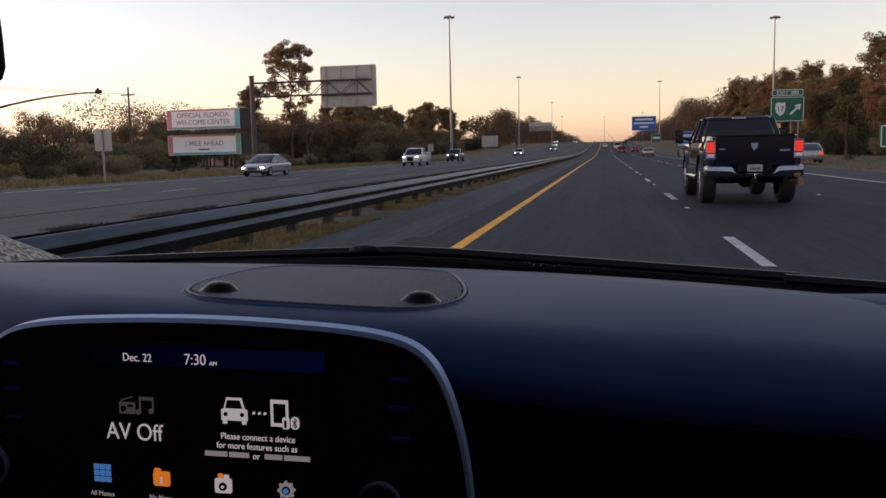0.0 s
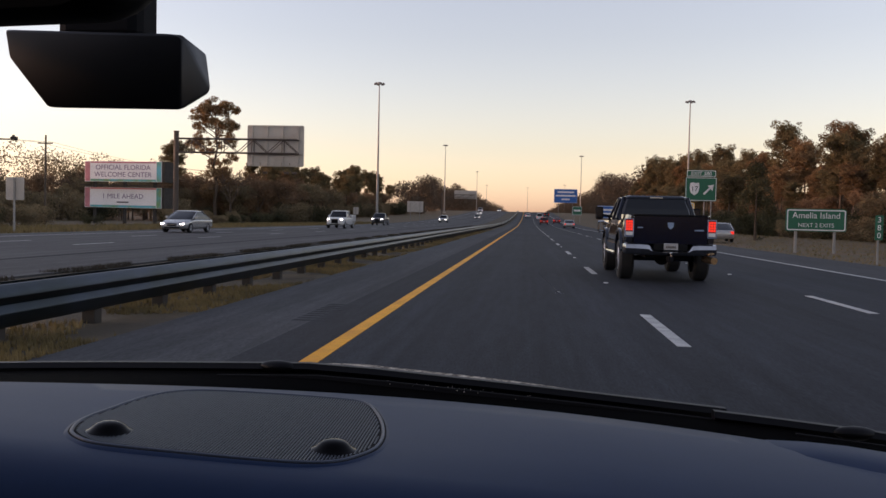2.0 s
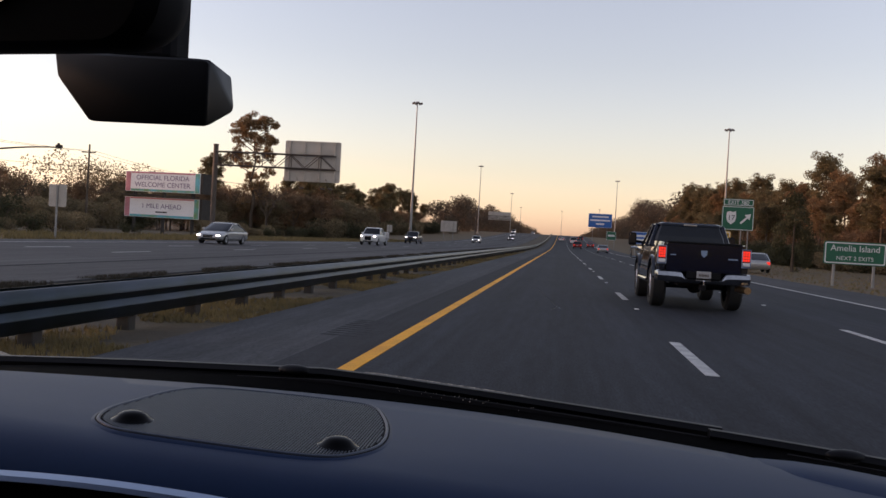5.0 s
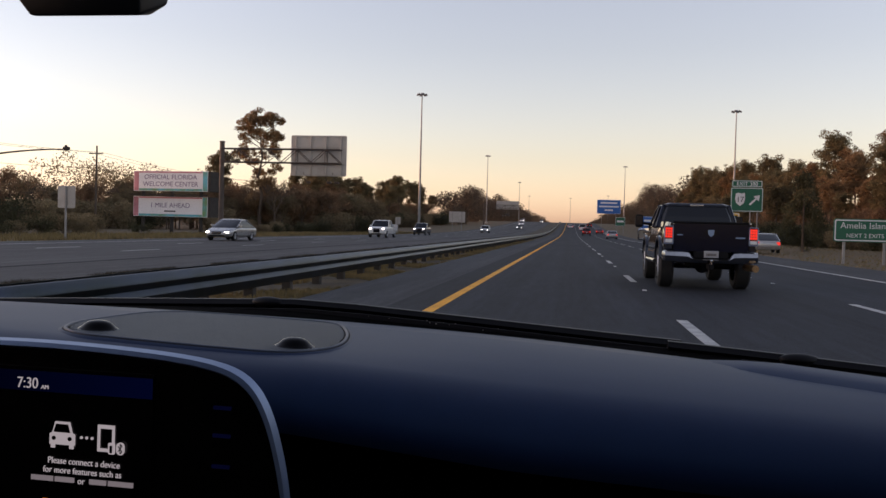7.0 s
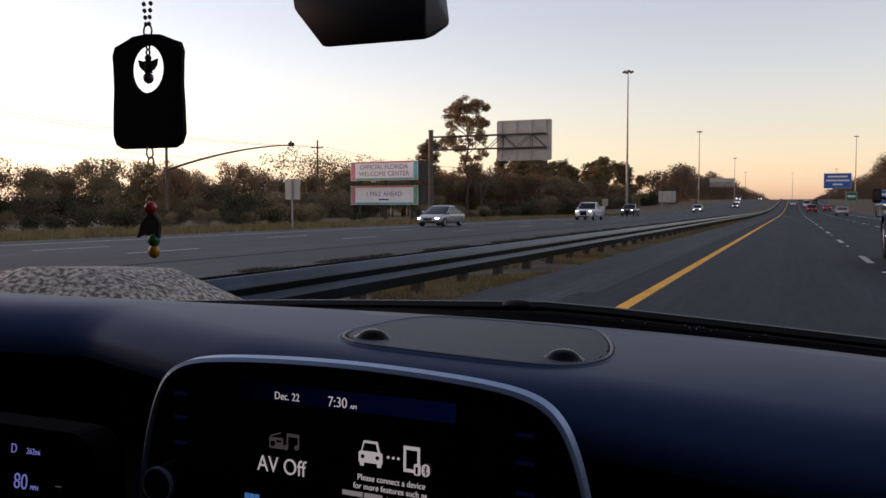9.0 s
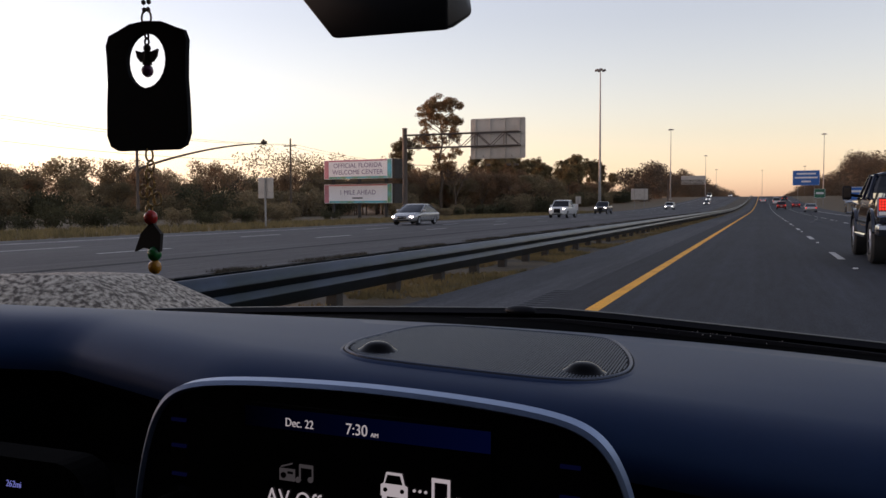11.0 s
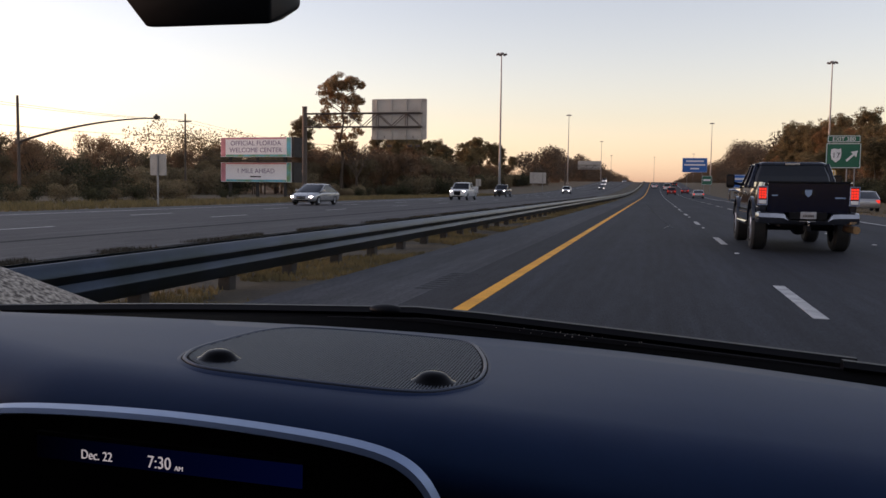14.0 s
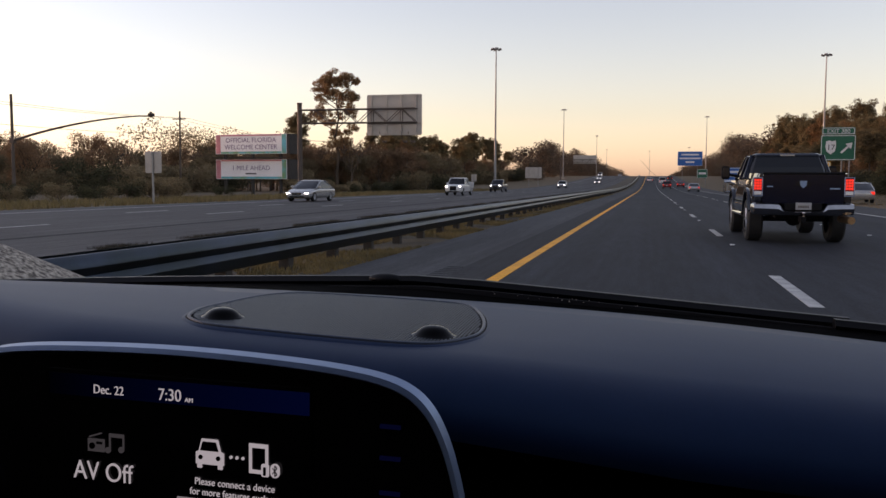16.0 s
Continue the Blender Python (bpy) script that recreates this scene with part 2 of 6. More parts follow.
# ---- mesh helpers ----
def part(name, bm, mat, parent=None, label="", smooth=False):
    me = bpy.data.meshes.new(name)
    bmesh.ops.recalc_face_normals(bm, faces=bm.faces)
    bm.to_mesh(me)
    bm.free()
    me.materials.append(mat)
    if smooth:
        me.polygons.foreach_set("use_smooth", [True] * len(me.polygons))
        me.set_sharp_from_angle(angle=radians(38))
    ob = new(name, me)
    if parent:
        ob.parent = parent
    if label:
        tagged(ob, label)
    return ob


def shared(name, ob, parent, m):
    """Another piece on the same mesh."""
    o = new(name, ob.data)
    o.parent, o.matrix_basis = parent, m
    return o


def base(name, x=0, y=0, z=0, turn=0, **tags):
    ob = new(name)
    ob.empty_display_size = 0.2
    ob.matrix_basis = pose(x, y, z, 0, 0, turn)
    return tagged(ob, **tags)


def add_box(bm, x0, x1, y0, y1, z0, z1, bevel=0.0, segments=2):
    v = bmesh.ops.create_cube(bm, size=1, matrix=Matrix.Translation(((x0 + x1) / 2, (y0 + y1) / 2, (z0 + z1) / 2)) @ Matrix.Diagonal((x1 - x0, y1 - y0, z1 - z0, 1)))["verts"]
    if bevel:
        bmesh.ops.bevel(bm, geom=list({ed for q in v for ed in q.link_edges}), offset=bevel, segments=segments, affect="EDGES", profile=0.5)
    return bm


def box(*b, bevel=0.0, segments=2):
    bm = bmesh.new()
    return add_box(bm, *b, bevel=bevel, segments=segments)


def add_tube(bm, p, q, r, r2=None, seg=10):
    p, q = Vector(p), Vector(q)
    m = Matrix.Translation((p + q) / 2) @ (q - p).to_track_quat("Z", "Y").to_matrix().to_4x4()
    bmesh.ops.create_cone(bm, cap_ends=True, segments=seg, radius1=r, radius2=r if r2 is None else r2, depth=(q - p).length, matrix=m)
    return bm


def tube(p, q, r, r2=None, seg=10):
    return add_tube(bmesh.new(), p, q, r, r2, seg)


def loft(rings, closed=True, caps=True, bm=None):
    """Skin over rings of points, each of the same count."""
    bm = bm or bmesh.new()
    rows = [[bm.verts.new(p) for p in ring] for ring in rings]
    n = len(rows[0])
    for a, b in zip(rows, rows[1:]):
        for i in range(n if closed else n - 1):
            j = (i + 1) % n
            bm.faces.new((a[i], a[j], b[j], b[i]))
    if caps and closed:
        bm.faces.new(rows[0])
        bm.faces.new(rows[-1])
    return bm


def prism(outline, y0, y1, bm=None):
    """An outline in x and z, drawn out along y."""
    return loft([[(x, y0, z) for x, z in outline], [(x, y1, z) for x, z in outline]], bm=bm)


def rounded(x0, x1, z0, z1, r, n=6):
    pts = []
    for cx, cz, a0 in ((x1 - r, z1 - r, 0), (x0 + r, z1 - r, 90), (x0 + r, z0 + r, 180), (x1 - r, z0 + r, 270)):
        pts += [(cx + r * math.cos(radians(a0 + 90 * k / n)), cz + r * math.sin(radians(a0 + 90 * k / n))) for k in range(n + 1)]
    return pts


def lettering(text, size, x, z, y=0.0, depth=0.002, align="CENTER", shear=0.0, wide=1.0, thin=0.0):
    """Flat letters that face -y, their base line at z."""
    cu = bpy.data.curves.new("letters", "FONT")
    cu.body, cu.size, cu.align_x, cu.extrude, cu.shear, cu.offset = text, size, align, depth / 2, shear, -thin * size
    ob = bpy.data.objects.new("letters", cu)
    scene.collection.objects.link(ob)
    me = bpy.data.meshes.new_from_object(ob.evaluated_get(bpy.context.evaluated_depsgraph_get()))
    bm = bmesh.new()
    bm.from_mesh(me)
    bpy.data.objects.remove(ob)
    bpy.data.curves.remove(cu)
    bpy.data.meshes.remove(me)
    bm.transform(Matrix.Translation((x, y, z)) @ Matrix.Rotation(radians(90), 4, "X") @ Matrix.Diagonal((wide, 1, 1, 1)))
    return bm


# ---- ground and roads ----
YELLOW_X, DASH_X, LANE = -1.95, 1.71, 3.66
EDGE_X = DASH_X + 2 * LANE


def strip(name, x0, x1, y0, y1, z0, z1, mat, label="", parent=None, cuts=1):
    bm = bmesh.new()
    ys = [y0 + (y1 - y0) * k / cuts for k in range(cuts + 1)]
    loft([[(x0, y, z0), (x1, y, z0), (x1, y, z1), (x0, y, z1)] for y in ys], bm=bm)
    return part(name, bm, mat, parent, label)


def ground():
    bm = bmesh.new()
    xs = [-4000, -900, -300, -120, -60, -40, -34, -30, -9.6, -4.2, 0, 12.2, 16, 22, 30, 40, 60, 120, 300, 900, 4000]
    ys = [-800, -300, -100, -40, -10, 10, 30, 50, 80, 120, 180, 260, 400, 700, 1200, 2200, 4500]
    rows = [[bm.verts.new((x, y, -0.09 if -35 < x < 17 else -0.09 + 0.10 * noise.noise((x * 0.05, y * 0.03, 0)))) for x in xs] for y in ys]
    for a, b in zip(rows, rows[1:]):
        for i in range(len(xs) - 1):
            bm.faces.new((a[i], a[i + 1], b[i + 1], b[i]))
    tagged(part("ground", bm, GRASS, smooth=True), "flat verge of dry brown winter grass beside the motorway", "ground", kind="structure")


ground()
road = strip("road", YELLOW_X - 0.1, EDGE_X + 0.15, -60, 1600, -0.10, 0.0, ASPHALT)
tagged(road, "dark grey asphalt motorway with three lanes", "road", kind="structure")
shoulder_in = strip("road_shoulder", -4.35, YELLOW_X - 0.75, -60, 1600, -0.10, -0.004, ASPHALT_WORN)
tagged(shoulder_in, "worn light grey asphalt shoulder beside the guardrail", "shoulder", kind="structure")
seam = strip("road_seam", YELLOW_X - 0.745, YELLOW_X - 0.105, -60, 1600, -0.10, -0.002, ASPHALT_SEAM)
tagged(seam, "dark freshly paved strip beside the yellow line", "road", kind="structure")
shoulder_out = strip("road_shoulder", EDGE_X + 0.155, EDGE_X + 3.2, -60, 1600, -0.10, -0.004, ASPHALT_WORN)
tagged(shoulder_out, "grey asphalt outer shoulder beside the grass verge", "shoulder", kind="structure")
oncoming = strip("road_oncoming", -27.5, -10.0, -120, 1600, -0.10, -0.01, ASPHALT_FAR)
tagged(oncoming, "lighter grey asphalt carriageway for oncoming traffic", "road", kind="structure")
median = strip("median", -9.98, -4.37, -60, 1600, -0.11, -0.05, DIRT, cuts=40)
tagged(median, "narrow median of dirt and dry grass under the guardrail", "ground", kind="structure")

strip("yellow_line", YELLOW_X - 0.085, YELLOW_X + 0.085, -60, 1600, 0.0, 0.005, PAINT_YELLOW, "solid yellow edge line", road)
strip("edge_line", EDGE_X - 0.08, EDGE_X + 0.08, -60, 1600, 0.0, 0.005, PAINT_WHITE, "solid white edge line", road)
strip("edge_line", -13.80, -13.50, -100, 1600, -0.01, -0.006, JOINT_DARK, "dark joint along the carriageway", oncoming)
strip("edge_line", -24.9, -24.76, -100, 1600, -0.01, -0.006, PAINT_WHITE, "white edge line", oncoming)
dash = box(-0.075, 0.075, 0, 3.05, 0.0, 0.005)
dash = part("lane_dash", dash, PAINT_WHITE, road)
dash.matrix_basis = pose(DASH_X, 9.2 - 12.19 * 2, 0)
for k in range(-1, 60):
    shared("lane_dash", dash, road, pose(DASH_X, 9.2 + 12.19 * k, 0))
for k in range(-2, 60):
    shared("lane_dash", dash, road, pose(DASH_X + LANE, 13.5 + 12.19 * k, 0))
for k in range(-2, 40):
    for x in (-17.3, -21.0):
        shared("lane_dash", dash, oncoming, pose(x, 6.0 + 12.19 * k, -0.012))
for k in range(9):
    strip("rumble_groove", -2.95, -2.45, 10.3 + 0.24 * k, 10.42 + 0.24 * k, -0.02, -0.001, ASPHALT_SEAM, "", shoulder_in)
marker = part("reflector", box(-0.05, 0.05, -0.05, 0.05, 0.0, 0.018, bevel=0.012, segments=1), SIGN_WHITE, road)
marker.matrix_basis = pose(DASH_X, 18.3, 0)
for k in range(1, 22):
    shared("reflector", marker, road, pose(DASH_X, 18.3 + 12.19 * k, 0))
    shared("reflector", marker, road, pose(DASH_X + LANE, 10.6 + 12.19 * k, 0))


# ---- guardrail ----
RAIL_X, RAIL_TOP = -5.3, 0.57


def w_beam(x, face, y0, y1, drop=0.0):
    """Corrugated steel rail; face is +1 where it faces the lanes on the right."""
    prof = ((0.0, 0.0), (0.020, -0.008), (0.062, -0.062), (0.082, -0.100), (0.086, -0.124), (0.074, -0.146), (0.016, -0.196), (0.004, -0.214), (0.010, -0.226), (0.040, -0.274), (0.050, -0.292), (0.050, -0.302), (0.042, -0.320), (0.022, -0.400), (0.004, -0.436), (0.0, -0.44))
    ring = [(x + face * dx, RAIL_TOP - drop + dz) for dx, dz in prof] + [(x + face * (dx - 0.006), RAIL_TOP - drop + dz) for dx, dz in reversed(prof)]
    return loft([[(px, y, pz) for px, pz in ring] for y in (y0, y1)])


rail = base("guardrail", RAIL_X, 0, -0.05, label="weathered galvanised steel double guardrail on short posts along the median", category="guardrail")
first = part("rail_panel", w_beam(0.10, 1, 0, 3.81, -0.05), GALVANISED, rail, smooth=True)
first.matrix_basis = pose(0, -15.24, 0)
first_back = part("rail_panel", w_beam(-0.10, -1, 0, 3.81, -0.05), GALVANISED, rail, smooth=True)
first_back.matrix_basis = pose(0, -15.24, 0)
for k in range(-3, 50):
    for o in (first, first_back):
        shared("rail_panel", o, rail, pose(0, 3.81 * k, 0.0, 0, 0, 0))
bm = w_beam(0.10, 1, 190.5, 1500, -0.05)
part("rail_far", bm, GALVANISED, rail)
bm = w_beam(-0.10, -1, 190.5, 1500, -0.05)
part("rail_far", bm, GALVANISED, rail)
bm = box(-0.085, 0.085, -0.09, 0.09, -0.05, 0.585, bevel=0.012, segments=1)
post = part("guardrail_post", bm, POST_STEEL, rail)
post.matrix_basis = pose(0, -13.3, 0)
for k in range(-6, 100):
    shared("guardrail_post", post, rail, pose(0, 0.2 + 1.905 * k, 0, 0, 0, random.uniform(-3, 3)))
bm = bmesh.new()
for k in range(100, 260):
    add_box(bm, -0.075, 0.075, 1.905 * k - 0.075, 1.905 * k + 0.075, -0.05, 0.58)
tagged(part("far_posts", bm, POST_STEEL, rail), kind="stuff")


# ---- trees ----
def leaves(rng, blobs, count, size, stretch=1.0):
    """Many small folded leaf clumps in and round blobs (centre, radius, flatness)."""
    weight = np.array([b[1] ** 2 for b in blobs])
    pick = rng.choice(len(blobs), count, p=weight / weight.sum())
    c = np.array([b[0] for b in blobs])[pick]
    r = np.array([b[1] for b in blobs])[pick]
    flat = np.array([b[2] for b in blobs])[pick]
    d = rng.normal(size=(count, 3))
    d /= np.linalg.norm(d, axis=1)[:, None]
    p = c + d * (r * rng.uniform(0.25, 1.12, count) ** 0.6)[:, None] * np.stack([np.ones(count), np.ones(count), flat], 1)
    u = rng.normal(size=(count, 3))
    u /= np.linalg.norm(u, axis=1)[:, None]
    w = np.cross(u, rng.normal(size=(count, 3)))
    w /= np.linalg.norm(w, axis=1)[:, None]
    s = (size * rng.uniform(0.55, 1.35, count))[:, None]
    verts = np.stack([p - u * s * 0.7, p + w * s * 0.75, p + u * s * stretch], 1).reshape(-1, 3)
    return verts, np.arange(count * 3).reshape(-1, 3)


def crown(name, rng, blobs, count, size, mat, parent, stretch=1.0):
    v, f = leaves(rng, blobs, count, size, stretch)
    me = bpy.data.meshes.new(name)
    me.from_pydata(v.tolist(), [], f.tolist())
    me.materials.append(mat)
    ob = new(name, me)
    ob.parent = parent
    return ob


def branch(bm, rng, p, way, length, r, depth, tips):
    """A limb that bends and forks; its tips carry the foliage."""
    q = p + way * length
    add_tube(bm, p, q, r, max(r * 0.6, 0.022), 6 if r > 0.04 else 4)
    if depth == 0:
        tips.append(q)
        return
    for _ in range(rng.integers(2, 4)):
        w = (way + Vector(rng.normal(size=3) * 0.55) + Vector((0, 0, 0.12))).normalized()
        branch(bm, rng, q, w, length * rng.uniform(0.55, 0.8), max(r * 0.55, 0.026), depth - 1, tips)


def broadleaf(seed, height, mat, label, count=5200, size=0.185, bare=False):
    rng = np.random.default_rng(seed)
    tree = base("tree", 0, 0, 0, label=label, category="tree", group="roadside trees")
    bm, tips = bmesh.new(), []
    stem = height * (0.22 if not bare else 0.35)
    add_tube(bm, (0, 0, -0.2), (0, 0, stem), 0.020 * height, 0.014 * height, 8)
    for k in range(5):
        a = k * 1.256 + rng.uniform(-0.4, 0.4)
        w = Vector((math.cos(a) * 0.55, math.sin(a) * 0.55, 1.0)).normalized() if k else Vector((0, 0, 1))
        branch(bm, rng, Vector((0, 0, stem * rng.uniform(0.75, 1.0))), w, height * (0.22 if bare else 0.26), 0.010 * height, 2 if not bare else 4, tips)
    part("trunk", bm, BARK, tree)
    top = max(t.z for t in tips)
    blobs = [(tuple(t), height * rng.uniform(0.07, 0.13), 0.8) for t in tips]
    for k in range(9):
        a = rng.uniform(0, 6.28)
        blobs.append(((math.cos(a) * height * rng.uniform(0.1, 0.26), math.sin(a) * height * rng.uniform(0.1, 0.26), height * rng.uniform(0.18, 0.62)), height * rng.uniform(0.11, 0.18), 0.85))
    if bare:
        blobs = [(tuple(t), height * 0.022, 0.8) for t in tips]
    crown("crown", rng, blobs, count, size, mat, tree)
    return tree


def pine(seed, height, count=9000, size=0.15, dense=False, mat=None):
    """A bare bent trunk under a crown of needle clumps: open and uneven, or dense and rounded."""
    rng = np.random.default_rng(seed)
    tree = base("pine_tree", 0, 0, 0, label="tall pine with a bare trunk and rounded clumped crown" if dense else "tall pine with a bare trunk and open uneven crown", category="tree", group="roadside pines")
    bm, blobs = bmesh.new(), []
    bend = [Vector((0, 0, -0.2))]
    for k in range(1, 7):
        bend.append(Vector((rng.normal() * 0.012 * height, rng.normal() * 0.012 * height, height * 0.95 * k / 6)))
    for k, (p, q) in enumerate(zip(bend, bend[1:])):
        add_tube(bm, p, q, height * (0.017 - 0.0023 * k), height * (0.017 - 0.0023 * (k + 1)), 8)
    low = 0.52 if dense else 0.40
    for k in range(30 if dense else 24):
        f = low + (0.96 - low) * (k / (29 if dense else 23)) ** 0.85
        seg = min(5, int(f * 6 / 0.955))
        p = bend[seg].lerp(bend[seg + 1], f * 6 / 0.955 - seg if f < 0.95 else 0.9)
        a = k * 2.4 + rng.uniform(-0.7, 0.7)
        u = (f - low) / (1 - low)
        if dense:
            reach = height * (0.07 + 0.10 * math.sin(math.pi * min(1.0, 0.22 + 0.74 * u))) * rng.uniform(0.6, 1.2)
        else:
            reach = height * (0.12 + 0.13 * math.sin(math.pi * min(1.0, (f - 0.36) / 0.64) ** 1.3)) * rng.uniform(0.55, 1.25)
        q = p + Vector((math.cos(a) * reach, math.sin(a) * reach, reach * rng.uniform(0.05, 0.75)))
        add_tube(bm, p, q, 0.0042 * height, 0.0018 * height, 5)
        for _ in range(4):
            w = p.lerp(q, rng.uniform(0.5, 1.0))
            e = w + Vector(rng.normal(size=3)) * height * 0.030 + Vector((0, 0, height * 0.022))
            add_tube(bm, w, e, 0.0018 * height, 0.001 * height, 4)
            blobs.append((tuple(e), height * rng.uniform(0.030, 0.062) if dense else height * rng.uniform(0.022, 0.048), 0.75))
    for _ in range(7):
        blobs.append((tuple(bend[-1] + Vector(rng.normal(size=3)) * height * 0.045), height * rng.uniform(0.03, 0.05), 0.8))
    if not dense:
        # brown undergrowth climbs the lower trunk
        for _ in range(8):
            a = rng.uniform(0, 6.28)
            blobs.append(((math.cos(a) * height * 0.07, math.sin(a) * height * 0.07, height * rng.uniform(0.22, 0.45)), height * rng.uniform(0.04, 0.07), 0.9))
    part("trunk", bm, BARK, tree)
    crown("crown", rng, blobs, count, size, mat or LEAF_PINE, tree, 1.3)
    return tree


def cedar(seed, height):
    rng = np.random.default_rng(seed)
    tree = base("cedar_tree", 0, 0, 0, label="dense dark cone-shaped evergreen tree", category="tree", group="roadside trees")
    part("trunk", tube((0, 0, -0.2), (0, 0, height * 0.9), 0.02 * height, 0.004 * height, 8), BARK, tree)
    blobs = []
    for k in range(40):
        z = height * rng.uniform(0.06, 0.95)
        r = height * 0.24 * math.sin(math.pi * min(1, (0.18 + 0.82 * z / height)))
        a = rng.uniform(0, 6.28)
        blobs.append(((math.cos(a) * r * 0.75, math.sin(a) * r * 0.75, z), height * 0.085, 1.2))
    crown("crown", rng, blobs, 5200, 0.14, LEAF_DARK, tree)
    return tree


def shrub(seed, mat, label):
    rng = np.random.default_rng(seed)
    s = base("shrub", 0, 0, 0, label=label, category="shrub", group="roadside shrubs")
    bm, tips = bmesh.new(), []
    for k in range(5):
        a = k * 1.256
        branch(bm, rng, Vector((0, 0, -0.05)), Vector((math.cos(a) * 0.6, math.sin(a) * 0.6, 1)).normalized(), 0.9, 0.04, 1, tips)
    part("stems", bm, BARK, s)
    blobs = [((rng.uniform(-1.6, 1.6), rng.uniform(-1.6, 1.6), rng.uniform(0.5, 1.9)), rng.uniform(0.6, 1.0), 0.8) for _ in range(12)]
    crown("crown", rng, blobs, 2200, 0.13, mat, s)
    return s


OLIVES = [broadleaf(11 + k, h, LEAF_OLIVE, "bushy roadside tree with dull olive winter foliage") for k, h in enumerate((9.0, 10.5, 8.0))]
RUSTS = [broadleaf(31 + k, h, LEAF_RUST, "roadside tree with rust-brown winter leaves") for k, h in enumerate((9.5, 11.5))]
BARES = [broadleaf(51 + k, h, LEAF_RUST, "half-bare tree with thin branches and a few brown leaves", 700, 0.085, True) for k, h in enumerate((9.5,))]
PINES = [pine(61, 16.0, 17000, 0.17, False, LEAF_LIT_PINE), pine(62, 13.5)]
DENSE = [pine(65 + k, h, 11000, 0.17, True, m) for k, (h, m) in enumerate(((14.0, LEAF_PINE), (15.0, LEAF_PINE), (13.0, LEAF_LIT_PINE)))]
CEDAR = cedar(71, 7.0)
SHRUBS = [shrub(81, LEAF_DARK, "low dark green bush at the wood's edge"), shrub(82, LEAF_OLIVE, "low brownish bush at the wood's edge")]
used = set()


def plant(proto, x, y, scale=1.0, turn=None):
    """The first planting moves the tree itself, later ones copy it."""
    m = pose(x, y, -0.1, 0, 0, random.uniform(0, 360) if turn is None else turn) @ Matrix.Diagonal((scale, scale, scale * random.uniform(0.94, 1.06), 1))
    if proto.name not in used:
        used.add(proto.name)
        proto.matrix_basis = m
        return proto
    o = copy_thing(proto, m)
    o.matrix_basis = m
    return o


random.seed(5)


def clear_spot(x, y):
    """Room left for the billboard and its view."""
    return -52 < x < -36 and 62 < y < 92 and (x > -41 - 0.1 * (y - 62) or y > 78)


def row(protos, x, spread, y0, y1, step, low, high):
    y = y0
    while y < y1:
        px, py = x + random.uniform(-spread, spread), y + random.uniform(-0.3, 0.3) * step
        proto = random.choice(protos)
        if not clear_spot(px, py):
            plant(proto, px, py, random.uniform(low, high))
        y += step


# left wood, far back beyond the oncoming lanes, with a hedge in front
row(OLIVES + RUSTS + OLIVES + BARES, -58, 2.5, 112, 180, 3.4, 0.58, 0.90)
row(OLIVES + DENSE[:2] + RUSTS, -58, 2.5, 180, 335, 3.6, 0.72, 1.05)
row(OLIVES + RUSTS + DENSE[:1], -65, 3, 118, 335, 4.2, 0.85, 1.1)
row(OLIVES + RUSTS + OLIVES, -93, 4, 0, 122, 2.8, 0.65, 1.0)
row(OLIVES + RUSTS, -66, 3, 72, 92, 3.0, 0.55, 0.78)
row(OLIVES + RUSTS + OLIVES + BARES, -66, 3, 92, 118, 2.6, 0.56, 0.88)
# a taller stand of mixed trees round one old pine beyond the gantry
plant(PINES[0], -50.5, 131, 1.15, 20)
for tx, ty, kind, size in ((-53, 134, 3, 1.0), (-49, 135, 4, 1.0), (-47.5, 133, 0, 1.0), (-45, 136, 3, 1.08), (-44, 140, 3, 1.0), (-41, 139, 4, 0.95), (-40, 148, 0, 1.05), (-43, 152, 4, 1.05), (-39.5, 158, 1, 0.95), (-42, 165, 3, 1.0), (-47, 138, 0, 0.95), (-48, 146, 4, 1.05), (-46, 156, 1, 1.05), (-47, 170, 3, 1.1), (-55, 140, 4, 1.0), (-51, 150, 0, 1.05)):
    plant((OLIVES + RUSTS)[kind], tx, ty, size * 0.88)
plant(PINES[1], -44, 156, 0.72)
plant(DENSE[0], -46, 148, 0.70)
plant(DENSE[2], -42.5, 143, 0.62)
plant(BARES[0], -46.5, 127, 1.0)
row(SHRUBS, -41.5, 1.6, 10, 140, 2.0, 0.45, 0.85)
row(SHRUBS, -53, 2, 120, 240, 2.6, 0.9, 1.6)
row(SHRUBS, -87, 3, 0, 124, 2.2, 1.0, 1.9)
row(SHRUBS, -61, 2, 74, 118, 2.2, 1.0, 1.7)
row(SHRUBS, -38.5, 1.0, 128, 175, 3.0, 0.9, 1.5)
row(SHRUBS, -50, 2, 240, 330, 3.2, 1.2, 2.0)
# right wood, beyond the verge: pines behind, leafy trees and dark bushes in front
row(DENSE + PINES[1:], 45.0, 2.5, 24, 120, 6.2, 0.70, 1.05)
row(DENSE, 45.0, 2.5, 120, 240, 6.4, 0.84, 1.18)
row(DENSE, 45.0, 3.0, 240, 335, 4.0, 1.15, 1.35)
row(DENSE + RUSTS, 39.5, 1.8, 60, 330, 5.6, 0.58, 0.85)
row(DENSE + RUSTS + OLIVES[:1] + DENSE, 36.8, 1.8, 20, 330, 4.4, 0.50, 0.80)
row(RUSTS + OLIVES, 50, 3, 30, 330, 4.6, 0.7, 0.95)
row(SHRUBS, 33.0, 1.2, 20, 300, 3.0, 0.7, 1.2)
row(SHRUBS[:1], 35, 1.2, 30, 240, 2.8, 1.0, 1.7)
plant(CEDAR, 20.5, 78, 1.05)


